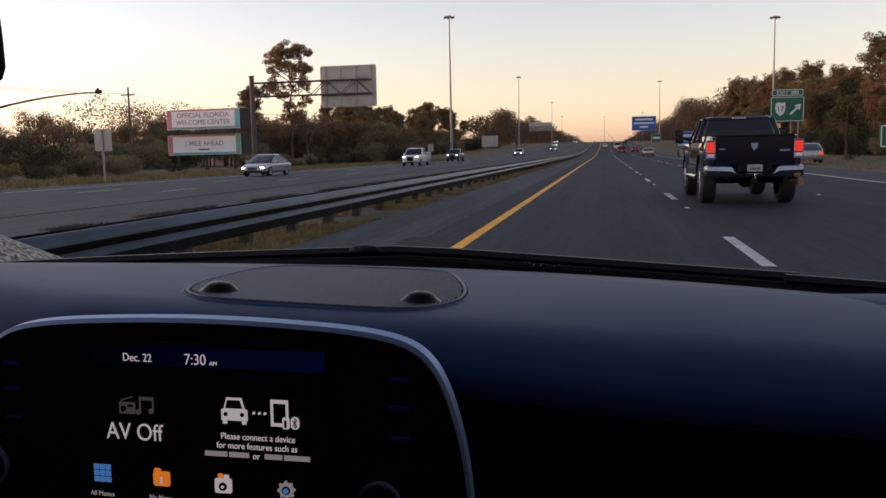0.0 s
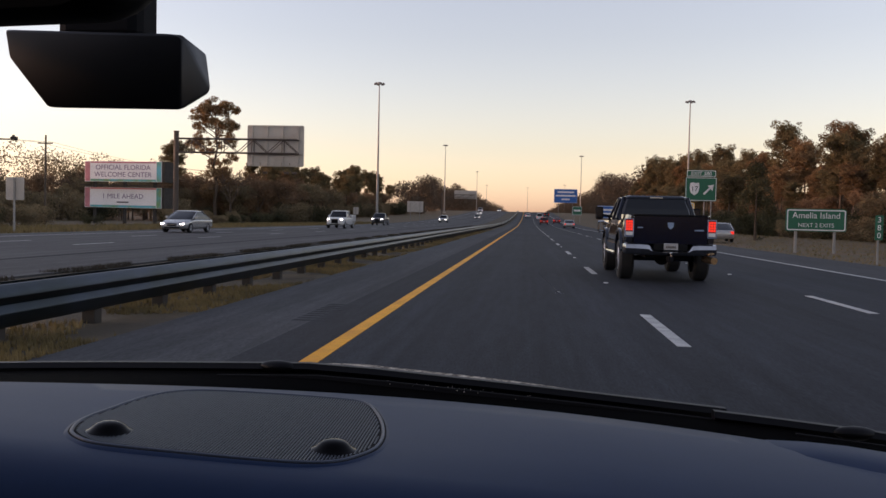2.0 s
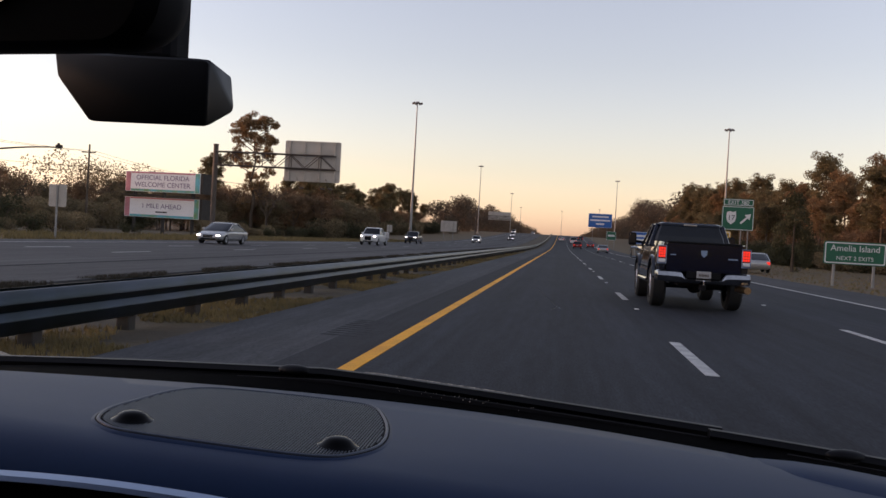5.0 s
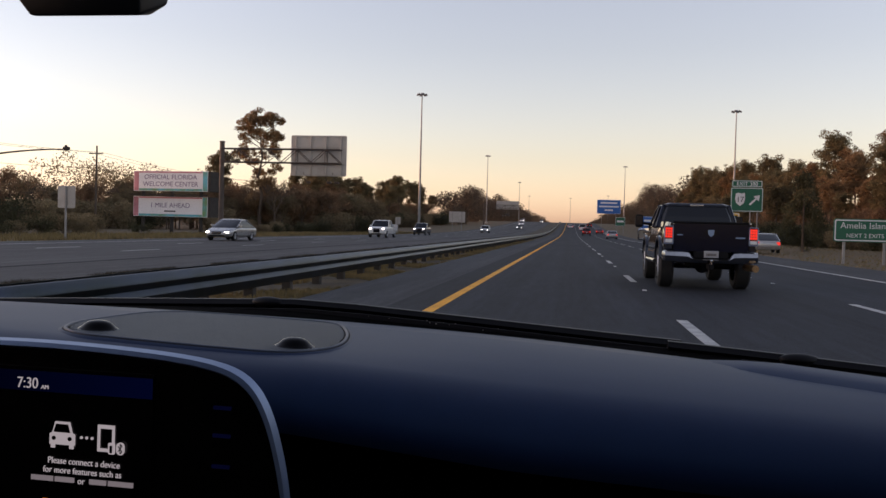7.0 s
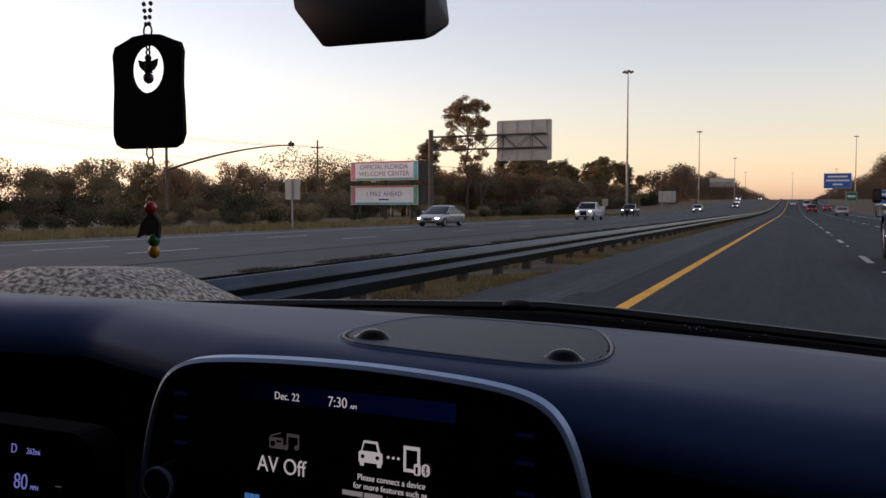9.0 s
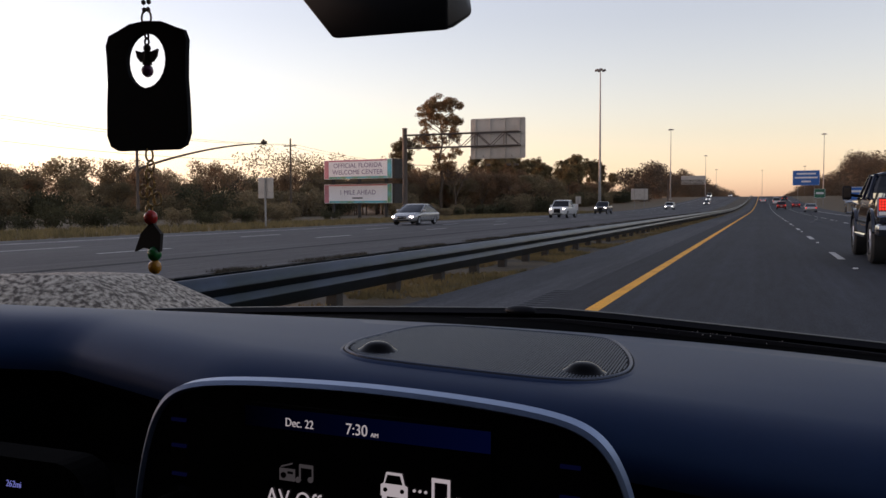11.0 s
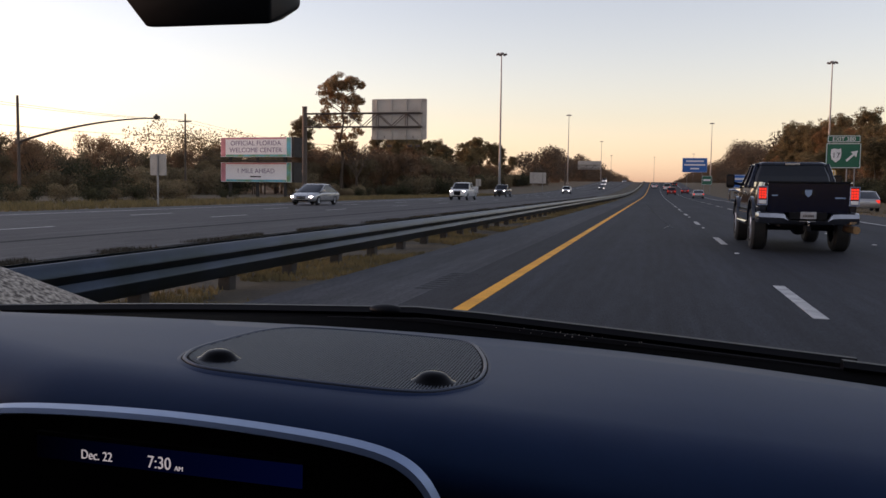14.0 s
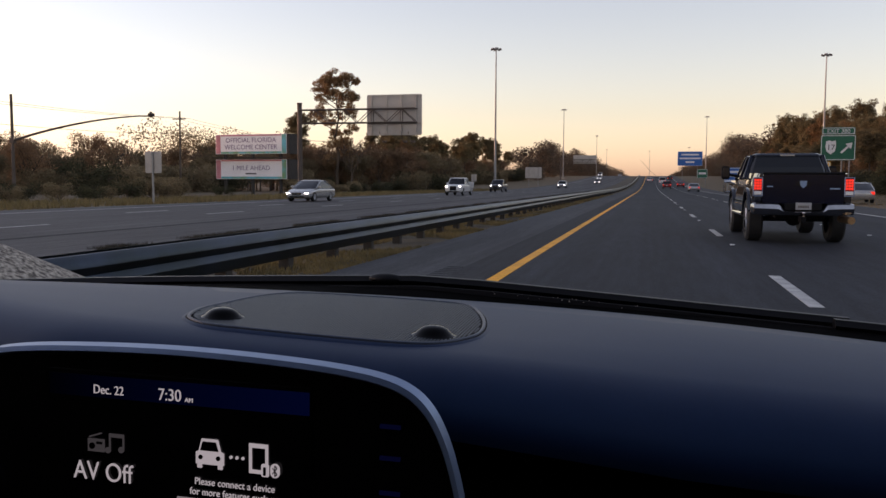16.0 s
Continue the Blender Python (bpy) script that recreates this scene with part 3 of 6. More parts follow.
def far_wood(name, side, y0, y1, step, x_mid, mat, seed, high, count=110000, leaf=0.52):
    """A belt of distant woodland, too far off to tell the trees apart."""
    rng = np.random.default_rng(seed)
    blobs = []
    y = y0
    while y < y1:
        h = high * rng.uniform(0.6, 1.15)
        x = side * (x_mid + rng.uniform(-5, 9) + (y - y0) * 0.004)
        for _ in range(5):
            blobs.append(((x + rng.uniform(-3, 3), y + rng.uniform(-3, 3), h * rng.uniform(0.12, 0.9)), h * rng.uniform(0.18, 0.3), 0.9))
        y += step * rng.uniform(0.7, 1.3)
    v, f = leaves(rng, blobs, count, leaf)
    me = bpy.data.meshes.new(name)
    me.from_pydata(v.tolist(), [], f.tolist())
    me.materials.append(mat)
    tagged(new(name, me), "belt of brownish mixed woodland along the motorway", "woodland", kind="stuff")


far_wood("woodland", -1, 105, 330, 3.5, 74, LEAF_OLIVE, 11, 11, 60000, 0.26)
far_wood("woodland", -1, -70, 118, 3.5, 100, LEAF_OLIVE, 12, 8.5, 60000, 0.26)
far_wood("woodland", 1, 40, 330, 3.5, 56, LEAF_PINE, 13, 10, 80000, 0.28)
far_wood("far_woodland", -1, 330, 900, 5.5, 46, LEAF_FAR, 3, 15)
far_wood("far_woodland", 1, 330, 900, 5.5, 40, LEAF_FAR, 4, 17)
far_wood("far_woodland", -1, 900, 2100, 9, 50, LEAF_FAR, 5, 17)
far_wood("far_woodland", 1, 900, 2100, 9, 44, LEAF_FAR, 6, 17)
# Out of view behind the car: added for dark reflections in tailgate and mirror.
far_wood("far_woodland", -1, -700, -75, 7, 56, LEAF_OLIVE, 7, 11, 16000)
far_wood("far_woodland", 1, -700, 15, 7, 42, LEAF_OLIVE, 8, 13, 16000)


# ---- lamp posts ----
def high_mast(x, y, height, lit=""):
    pole = base("high_mast_lamp", x, y, -0.09, label="tall tapered grey steel high-mast lamp with a ring of floodlights", category="street lamp", group="high-mast lamps")
    part("foundation", box(-0.6, 0.6, -0.6, 0.6, -0.1, 0.35, bevel=0.05), SIGN_BACK, pole)
    part("mast", tube((0, 0, 0.35), (0, 0, height), 0.30, 0.11, 12), POLE_STEEL, pole)
    part("head_ring", tube((0, 0, height - 0.35), (0, 0, height + 0.1), 0.45, 0.30, 12), POLE_STEEL, pole)
    for k in range(6):
        a = k * math.pi / 3
        bm = tube((0.3 * math.cos(a), 0.3 * math.sin(a), height - 0.2), (0.85 * math.cos(a), 0.85 * math.sin(a), height - 0.2), 0.05, seg=6)
        add_tube(bm, (0.95 * math.cos(a), 0.95 * math.sin(a), height - 0.48), (0.95 * math.cos(a), 0.95 * math.sin(a), height - 0.05), 0.28, 0.12, 10)
        part("floodlight", bm, GANTRY_STEEL, pole)
    return pole


MASTS = [(-32.5, 178, 30), (-37, 368, 30), (-37, 600, 30), (-42, 840, 30), (27, 440, 30), (37.5, 203, 30), (34, 800, 30), (-1, 930, 32)]
for mx, my, mh in MASTS:
    high_mast(mx, my, mh)


# ---- the car: dashboard, screen, windscreen, mirror ----
CAR_X = -0.27                          # middle of the car


def dash_height(x):
    return 1.1205 - 0.047 * (x + 0.39)


def dash_front(x):
    """Where the dashboard meets the windscreen: a bow across the car."""
    u = min(0.9, x + 0.10)
    return max(0.76, 1.0558 + 0.0142 * u - 0.4723 * u ** 2 + 0.0092 * u ** 3 + 0.2069 * u ** 4)


def scuttle(x):
    """Rear edge of the bonnet."""
    return 1.005 - 0.28 * max(0.0, abs(x - CAR_X) - 0.25) ** 2


def wiper_height(x):
    return 1.130 - (0.033 * (-0.28 - x) if x < -0.28 else 0.0675 * (x + 0.28) if x < 0.12 else 0.027 + 0.05 * (x - 0.12))


def dashboard():
    d = base("dashboard", CAR_X, 0.9, 0.0, label="soft dark blue-black car dashboard with a smooth rounded top", category="dashboard")
    prof = [(1.0, -0.012), (0.985, -0.001), (0.94, 0.0), (0.88, 0.0), (0.80, 0.0), (0.735, -0.0006), (0.718, -0.0020), (0.702, -0.0046), (0.688, -0.0086), (0.676, -0.0140), (0.666, -0.0205), (0.658, -0.028), (0.652, -0.037), (0.650, -0.046), (0.651, -0.054), (0.6545, -0.062), (0.660, -0.070), (0.668, -0.078), (0.68, -0.24), (0.68, -0.40), (0.68, -0.60)]
    rings = []
    for k in range(61):
        x = -1.12 + k * 0.0315
        f = dash_front(x)
        beside = min(1.0, max(0.0, (x + 0.15) / 0.20))
        shift = 0.044 * beside + min(0.27 * max(0.0, -0.52 - x), f - 0.80)
        prof_x = [(y, dz - 0.022 * beside * max(0.0, (0.96 - y) / 0.30) ** 2) for y, dz in prof]
        rings.append([(x - CAR_X, (0.735 + shift + (y - 0.735) / 0.265 * (f - 0.735 - shift) if y > 0.735 else y + shift) - 0.9, dash_height(x) + dz) for y, dz in prof_x])
    part("dash_top", loft([r[:15] for r in rings], closed=False), DASH, d, "soft blue-black upper pad", smooth=True)
    # Black below the pad: the shade there is put into the colour.
    part("dash_front", loft([r[14:] for r in rings], closed=False), DEEP_BLACK, d, "lower front panel with shade put into its black", smooth=True)
    rings = []
    for k in range(13):
        x = 0.265 + 0.04 * k
        f, h = dash_front(x), dash_height(x) + 0.007 * min(1.0, k / 1.5)
        rings.append([(x - CAR_X, y - 0.9, z) for y, z in ((f - 0.085, h - 0.010), (f - 0.062, h - 0.0035), (f - 0.035, h - 0.001), (f - 0.010, h - 0.001), (f - 0.002, h - 0.010))])
    part("demister_cover", loft(rings, closed=False), DASH, d, "raised demister cover", smooth=True)
    return d


dashboard()


def inset(pts, d):
    """A closed outline drawn inwards by d."""
    out = []
    for a, b, c in zip(pts[-1:] + pts[:-1], pts, pts[1:] + pts[:1]):
        way = (c - a).normalized()
        out.append(b + Vector((way.y, -way.x)) * d)
    return out


def speaker():
    s = base("speaker_grille", -0.30, 0.83, 1.1165, label="dark ribbed centre speaker cover with two sensor domes on the dashboard", category="speaker")
    outline = [(-0.131, -0.077), (-0.140, -0.050), (-0.1415, -0.022), (-0.138, 0.005), (-0.134, 0.050), (-0.127, 0.084), (-0.113, 0.111), (-0.092, 0.128), (-0.066, 0.137), (-0.022, 0.145), (0.030, 0.151), (0.085, 0.154), (0.105, 0.149), (0.119, 0.134), (0.131, 0.104), (0.142, 0.072), (0.150, 0.040), (0.156, 0.005), (0.157, -0.028), (0.153, -0.050), (0.142, -0.075), (0.130, -0.092), (0.115, -0.102), (0.090, -0.108), (0.047, -0.111), (-0.004, -0.112), (-0.057, -0.1125), (-0.083, -0.111), (-0.100, -0.106), (-0.115, -0.096), (-0.125, -0.086)]
    pts = [Vector((px * 1.014 - 0.002, py + 0.009)) for px, py in outline]
    for _ in range(2):
        pts = [p for a, b in zip(pts, pts[1:] + pts[:1]) for p in (a.lerp(b, 0.25), a.lerp(b, 0.75))]
    part("flange", loft([[(p.x, p.y, z) for p in inset(pts, d)] for d, z in ((-0.010, -0.0065), (-0.006, -0.0036), (-0.002, -0.0010), (0.0002, -0.0005))], caps=False), DASH, s, "soft dash skin drawn up to the cover", smooth=True)
    part("cover", loft([[(p.x, p.y, z) for p in line] for line, z in ((pts, -0.012), (pts, -0.0006), (inset(pts, 0.0008), -0.0002))]), DASH_BLACK, s)
    # a raised bead between two dark grooves
    bead = ((0.0018, -0.0004), (0.0021, 0.0008), (0.0030, 0.0015), (0.0042, 0.0015), (0.0051, 0.0007), (0.0054, -0.0004))
    part("rim", loft([[(p.x, p.y, z) for p in inset(pts, d)] for d, z in bead], caps=False), RIM_GREY, s, "raised rim", smooth=True)
    # fine ribs that run towards the windscreen
    field = inset(pts, 0.0078)
    bm = bmesh.new()
    way, side = Vector((-0.03, 1.0)).normalized(), Vector((1.0, 0.03)).normalized()
    c = -0.14
    while c < 0.16:
        hits = []
        for a, b in zip(field, field[1:] + field[:1]):
            da, db = a.dot(side) - c, b.dot(side) - c
            if da * db < 0:
                hits.append((a + (b - a) * (da / (da - db))).dot(way))
        if len(hits) >= 2:
            a, b, w, v = way * min(hits) + side * c, way * max(hits) + side * c, side * 0.00105, side * 0.0006
            loft([[(q.x - w.x, q.y - w.y, -0.0003), (q.x - v.x, q.y - v.y, 0.0007), (q.x + v.x, q.y + v.y, 0.0007), (q.x + w.x, q.y + w.y, -0.0003)] for q in (a, b)], closed=False, bm=bm)
        c += 0.0031
    tagged(part("ribs", bm, GRILLE, s), kind="stuff")
    for x, y in ((-0.0985, -0.058), (0.116, -0.046)):
        bell = ((0.0225, -0.0003), (0.0215, 0.0004), (0.0195, 0.0011), (0.0172, 0.0026), (0.0150, 0.0048), (0.0124, 0.0069), (0.0090, 0.0085), (0.0048, 0.0094), (0.0006, 0.0097))
        part("sensor_dome", loft([[(x + r * math.cos(k * math.pi / 14), y + r * math.sin(k * math.pi / 14), z) for k in range(28)] for r, z in bell]), DOME_BLACK, s, "glossy black light sensor dome", smooth=True)
    return s


grille_ob = speaker()
grille_ob.matrix_basis = pose(-0.30, 0.83, 1.1176, 0, 2.7, 0)

SCREEN_Y = 0.478


def head_unit():
    u = base("infotainment_screen", -0.274, SCREEN_Y, 0.95, label="black car infotainment screen in a satin silver rim", category="screen")
    half = [(0.194, 0.0), (0.192, 0.045), (0.189, 0.09), (0.185, 0.12), (0.179, 0.145), (0.173, 0.163), (0.165, 0.178), (0.154, 0.1885), (0.138, 0.195), (0.112, 0.199), (0.075, 0.2015), (0.035, 0.203)]
    line = [Vector(q) for q in half + [(0.0, 0.2035)] + [(-x, z) for x, z in reversed(half)]]
    for _ in range(2):
        line = [line[0]] + [q for a, b in zip(line, line[1:]) for q in (a.lerp(b, 0.25), a.lerp(b, 0.75))] + [line[-1]]
    line = [(q.x, q.y) for q in line]
    part("housing", loft([[(x * k, y, z * k - (1 - k) * 0.02) for x, z in line] for y, k in ((0.008, 0.97), (0.020, 0.95), (0.075, 0.86))]), DASH_BLACK, u)
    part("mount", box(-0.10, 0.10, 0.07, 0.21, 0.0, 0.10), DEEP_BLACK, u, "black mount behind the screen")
    rings = [[(x * 0.985, 0.016, z - 0.004) for x, z in line], [(x, 0.012, z) for x, z in line], [(x * 0.998, 0.002, z - 0.0006) for x, z in line], [(x * 0.989, 0.0, z - 0.0035) for x, z in line], [(x * 0.981, 0.006, z - 0.006) for x, z in line]]
    part("rim", loft(rings, closed=False), SATIN, u, "satin silver rim", smooth=True)
    inner = [(x * 0.982, z - 0.0058) for x, z in line]
    part("front_panel", loft([[(x, y, z) for x, z in inner] for y in (0.004, 0.02)]), GLOSS_BLACK, u)
    scr = part("display", prism([(-0.0905, 0.055), (0.0905, 0.055), (0.0905, 0.185), (-0.0905, 0.185)], 0.0025, 0.004), GLOSS_BLACK, u, "lit display with white text and icons")
    ox, oz = -0.274, 0.95

    def on(name, bm, mat):
        return part(name, bm, mat, scr)

    def flat(x0, x1, z0, z1, y=0.0014):
        return box(x0 - ox, x1 - ox, y, y + 0.0008, z0 - oz, z1 - oz)

    on("top_band", box(-0.0900, 0.0900, 0.0018, 0.0024, 1.1185 - oz, 1.1325 - oz), SCREEN_BLUE)

    def word(text, size, x, z, mat=SCREEN_WHITE, align="LEFT", wide=1.0):
        on("text", lettering(text, size, x - ox, z - oz, 0.0014, 0.0006, align, wide=wide, thin=0.006), mat)

    word("Dec. 22", 0.0082, -0.3315, 1.1212, wide=0.86)
    word("7:30", 0.0108, -0.285, 1.1205, wide=0.88)
    word("AM", 0.0040, -0.2665, 1.1205)
    word("AV Off", 0.0175, -0.3255, 1.0645, align="CENTER", wide=0.86)
    word("Please connect a device", 0.0063, -0.233, 1.0692, align="CENTER", wide=0.90)
    word("for more features such as", 0.0063, -0.234, 1.0626, align="CENTER", wide=0.90)
    word("or", 0.0063, -0.2345, 1.0560, align="CENTER", wide=0.90)
    for x0, x1 in ((-0.2725, -0.2560), (-0.2545, -0.2400), (-0.2285, -0.2160), (-0.2145, -0.1960)):
        on("text_bar", flat(x0, x1, 1.0564, 1.0598), SCREEN_GREY)
    for text, x in (("All Menus", -0.353), ("My Menu", -0.3075), ("Apps/Info", -0.260), ("Setup", -0.214)):
        word(text, 0.0052, x, 1.0215, SCREEN_GREY, "CENTER", 0.9)
    # car symbol
    bm = prism([(-0.0095 + 0.0, 0.0), (0.0095, 0.0), (0.0095, 0.0075), (0.0075, 0.0085), (0.0055, 0.0160), (-0.0055, 0.0160), (-0.0075, 0.0085), (-0.0095, 0.0075)], 0.0012, 0.0020)
    add_box(bm, -0.0085, -0.0055, 0.0012, 0.0020, -0.0025, 0.0)
    add_box(bm, 0.0055, 0.0085, 0.0012, 0.0020, -0.0025, 0.0)
    bm.transform(Matrix.Translation((-0.2495 - ox, 0, 1.0825 - oz)))
    on("car_symbol", bm, SCREEN_WHITE)
    bm = prism([(-0.0062, 0.0088), (0.0062, 0.0088), (0.0045, 0.0145), (-0.0045, 0.0145)], 0.0006, 0.0011)
    for x in (-0.006, 0.006):
        add_tube(bm, (x, 0.0006, 0.0045), (x, 0.0011, 0.0045), 0.0015, seg=10)
    bm.transform(Matrix.Translation((-0.2495 - ox, 0, 1.0825 - oz)))
    on("car_symbol_dark", bm, GLOSS_BLACK)
    for k in range(3):
        on("dot", tube((-0.2352 + 0.004 * k - ox, 0.0012, 1.0885 - oz), (-0.2352 + 0.004 * k - ox, 0.0020, 1.0885 - oz), 0.0010, seg=10), SCREEN_WHITE)
    bm = bmesh.new()
    for b in ((-0.223, -0.2105, 1.0960, 1.0985), (-0.223, -0.2105, 1.0800, 1.0822), (-0.223, -0.2213, 1.0822, 1.0960), (-0.2122, -0.2105, 1.0822, 1.0960)):
        add_box(bm, b[0] - ox, b[1] - ox, 0.0012, 0.0020, b[2] - oz, b[3] - oz)
    on("phone_symbol", bm, SCREEN_WHITE)
    on("plug_symbol", prism(rounded(-0.2145 - ox, -0.2095 - ox, 1.0788 - oz, 1.0868 - oz, 0.0012), 0.0004, 0.0011), SCREEN_WHITE)
    on("link_symbol", prism(rounded(-0.2085 - ox, -0.2025 - ox, 1.0788 - oz, 1.0875 - oz, 0.0029), 0.0004, 0.0011), SCREEN_WHITE)
    on("plug_mark", flat(-0.2128, -0.2112, 1.0800, 1.0850, -0.0006), GLOSS_BLACK)
    bm = bmesh.new()
    for a, b in (((-0.2070, 1.0812), (-0.2040, 1.0850)), ((-0.2040, 1.0850), (-0.2055, 1.0866)), ((-0.2055, 1.0866), (-0.2055, 1.0797)), ((-0.2055, 1.0797), (-0.2040, 1.0812)), ((-0.2040, 1.0812), (-0.2070, 1.0850))):
        add_tube(bm, (a[0] - ox, 0.0003, a[1] - oz), (b[0] - ox, 0.0003, b[1] - oz), 0.00035, 0.00035, 5)
    on("link_mark", bm, GLOSS_BLACK)
    # radio and note symbols
    bm = box(-0.336 - ox, -0.3240 - ox, 0.0012, 0.0020, 1.0832 - oz, 1.0915 - oz)
    add_tube(bm, (-0.335 - ox, 0.0016, 1.0925 - oz), (-0.326 - ox, 0.0016, 1.0955 - oz), 0.0005, seg=6)
    on("radio_symbol", bm, SCREEN_DIM)
    on("radio_dial", tube((-0.3325 - ox, 0.0004, 1.0870 - oz), (-0.3325 - ox, 0.0011, 1.0870 - oz), 0.0021, seg=12), GLOSS_BLACK)
    on("radio_scale", flat(-0.3292, -0.3252, 1.0885, 1.0900, 0.0004), GLOSS_BLACK)
    bm = tube((-0.3215 - ox, 0.0012, 1.0848 - oz), (-0.3215 - ox, 0.002, 1.0848 - oz), 0.0020, seg=12)
    add_tube(bm, (-0.3118 - ox, 0.0012, 1.0858 - oz), (-0.3118 - ox, 0.002, 1.0858 - oz), 0.0020, seg=12)
    add_box(bm, -0.3205 - ox, -0.3196 - ox, 0.0012, 0.002, 1.0848 - oz, 1.0945 - oz)
    add_box(bm, -0.3107 - ox, -0.3098 - ox, 0.0012, 0.002, 1.0858 - oz, 1.0955 - oz)
    add_box(bm, -0.3205 - ox, -0.3098 - ox, 0.0012, 0.002, 1.0935 - oz, 1.0958 - oz)
    on("note_symbol", bm, SCREEN_DIM)
    # icons of the lower row
    for i in range(3):
        for j in range(3):
            on("menu_tile", flat(-0.3588 + 0.0046 * i, -0.3550 + 0.0046 * i, 1.0318 + 0.0046 * j, 1.0356 + 0.0046 * j), SCREEN_ICON_BLUE)
    on("folder_icon", prism(rounded(-0.3125 - ox, -0.3000 - ox, 1.0318 - oz, 1.0425 - oz, 0.0016), 0.0012, 0.0022), SCREEN_ORANGE)
    on("folder_tab", prism(rounded(-0.3120 - ox, -0.3070 - ox, 1.0405 - oz, 1.0445 - oz, 0.0010), 0.0014, 0.0024), SCREEN_ORANGE)
    on("folder_mark", flat(-0.3069, -0.3056, 1.0338, 1.0385, 0.0006), SCREEN_WHITE)
    on("page_icon", prism(rounded(-0.2660 - ox, -0.2535 - ox, 1.0300 - oz, 1.0405 - oz, 0.0015), 0.0012, 0.0022), SCREEN_WHITE)
    on("page_icon_flag", flat(-0.2635, -0.2600, 1.0408, 1.0438), SCREEN_ORANGE)
    on("page_icon_flag", flat(-0.2592, -0.2556, 1.0408, 1.0432), SCREEN_WHITE)
    on("page_mark", tube((-0.2597 - ox, 0.0003, 1.0350 - oz), (-0.2597 - ox, 0.0010, 1.0350 - oz), 0.0030, seg=14), GLOSS_BLACK)
    on("page_mark_dot", tube((-0.2597 - ox, -0.0004, 1.0350 - oz), (-0.2597 - ox, 0.0002, 1.0350 - oz), 0.0011, seg=10), SCREEN_WHITE)
    gear = []
    for k in range(40):
        r = 0.0066 if k % 5 in (0, 1) else 0.0053
        gear.append((-0.2135 - ox + r * math.cos(k * math.pi / 20), 1.0353 - oz + r * math.sin(k * math.pi / 20)))
    on("gear_icon", prism(gear, 0.0012, 0.0022), SCREEN_GREY)
    on("gear_ring", tube((-0.2135 - ox, 0.0004, 1.0353 - oz), (-0.2135 - ox, 0.0010, 1.0353 - oz), 0.0030, seg=14), GLOSS_BLACK)
    on("gear_hub", tube((-0.2135 - ox, -0.0004, 1.0353 - oz), (-0.2135 - ox, 0.0003, 1.0353 - oz), 0.0019, seg=12), SCREEN_ICON_BLUE)
    # knobs and dim button legends
    for side, up in ((-0.158, 0.095), (0.130, 0.087)):
        k = part("knob", loft([[(side + r * math.cos(a * math.pi / 16), y, up + r * math.sin(a * math.pi / 16)) for a in range(32)] for r, y in ((0.0135, 0.004), (0.0135, -0.012), (0.0120, -0.014))]), GLOSS_BLACK, u, "round black volume knob", smooth=True)
        part("knob_ring", loft([[(side + r * math.cos(a * math.pi / 16), y, up + r * math.sin(a * math.pi / 16)) for a in range(32)] for r, y in ((0.0142, -0.010), (0.0142, -0.0138), (0.0132, -0.0138), (0.0132, -0.010))], caps=False), SATIN, k, "thin silver ring")
        for z in (0.166, 0.147, 0.126):
            part("button_legend", box(side + 0.0040, side + 0.0165, 0.0024, 0.0038, z - 0.0012, z + 0.0012), BUTTON_BLUE, u, "dim blue button legend")
    u.matrix_basis = pose(-0.274, SCREEN_Y, 0.95, 0, 0.7, 0)
    return u


head_unit()


def instrument_cluster():
    c = base("instrument_cluster", -0.60, 0.468, 0.95, label="dark instrument cluster with dim blue digital readings", category="dashboard display")
    # Panel and box behind it are unreflecting black in place of cabin shade.
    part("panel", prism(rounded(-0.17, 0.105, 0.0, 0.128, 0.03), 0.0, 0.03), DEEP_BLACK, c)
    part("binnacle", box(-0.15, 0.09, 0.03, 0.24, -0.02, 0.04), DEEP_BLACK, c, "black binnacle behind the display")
    for text, size, x, z in (("D", 0.012, -0.590, 1.054), ("262mi", 0.0075, -0.567, 1.055), ("80", 0.020, -0.5835, 1.023), ("MPH", 0.0055, -0.567, 1.024), ("43°F", 0.0075, -0.608, 1.001), ("9533mi", 0.0075, -0.579, 0.998)):
        part("reading", lettering(text, size, x + 0.60, z - 0.95, -0.001, 0.0006, "CENTER", 0.15, 0.85, 0.012), CLUSTER_BLUE, c)
    part("badge", prism(rounded(0.024, 0.035, 0.0565, 0.0605, 0.0015), -0.0012, -0.0002), CLUSTER_BLUE, c)
    for text, x, z in (("6", -0.634, 1.051), ("7", -0.635, 1.027)):
        part("gauge_digit", lettering(text, 0.0085, x + 0.60, z - 0.95, -0.001, 0.0006, "CENTER", 0.15, 0.85, 0.012), SCREEN_GREY, c)
    for k, z in enumerate((1.030, 1.018, 1.004, 0.994)):
        part("gauge_tick", box(0.058, 0.064 - 0.003 * (k % 2), -0.0012, -0.0002, z - 0.95, z - 0.949), SCREEN_DIM, c)
    return c


instrument_cluster()


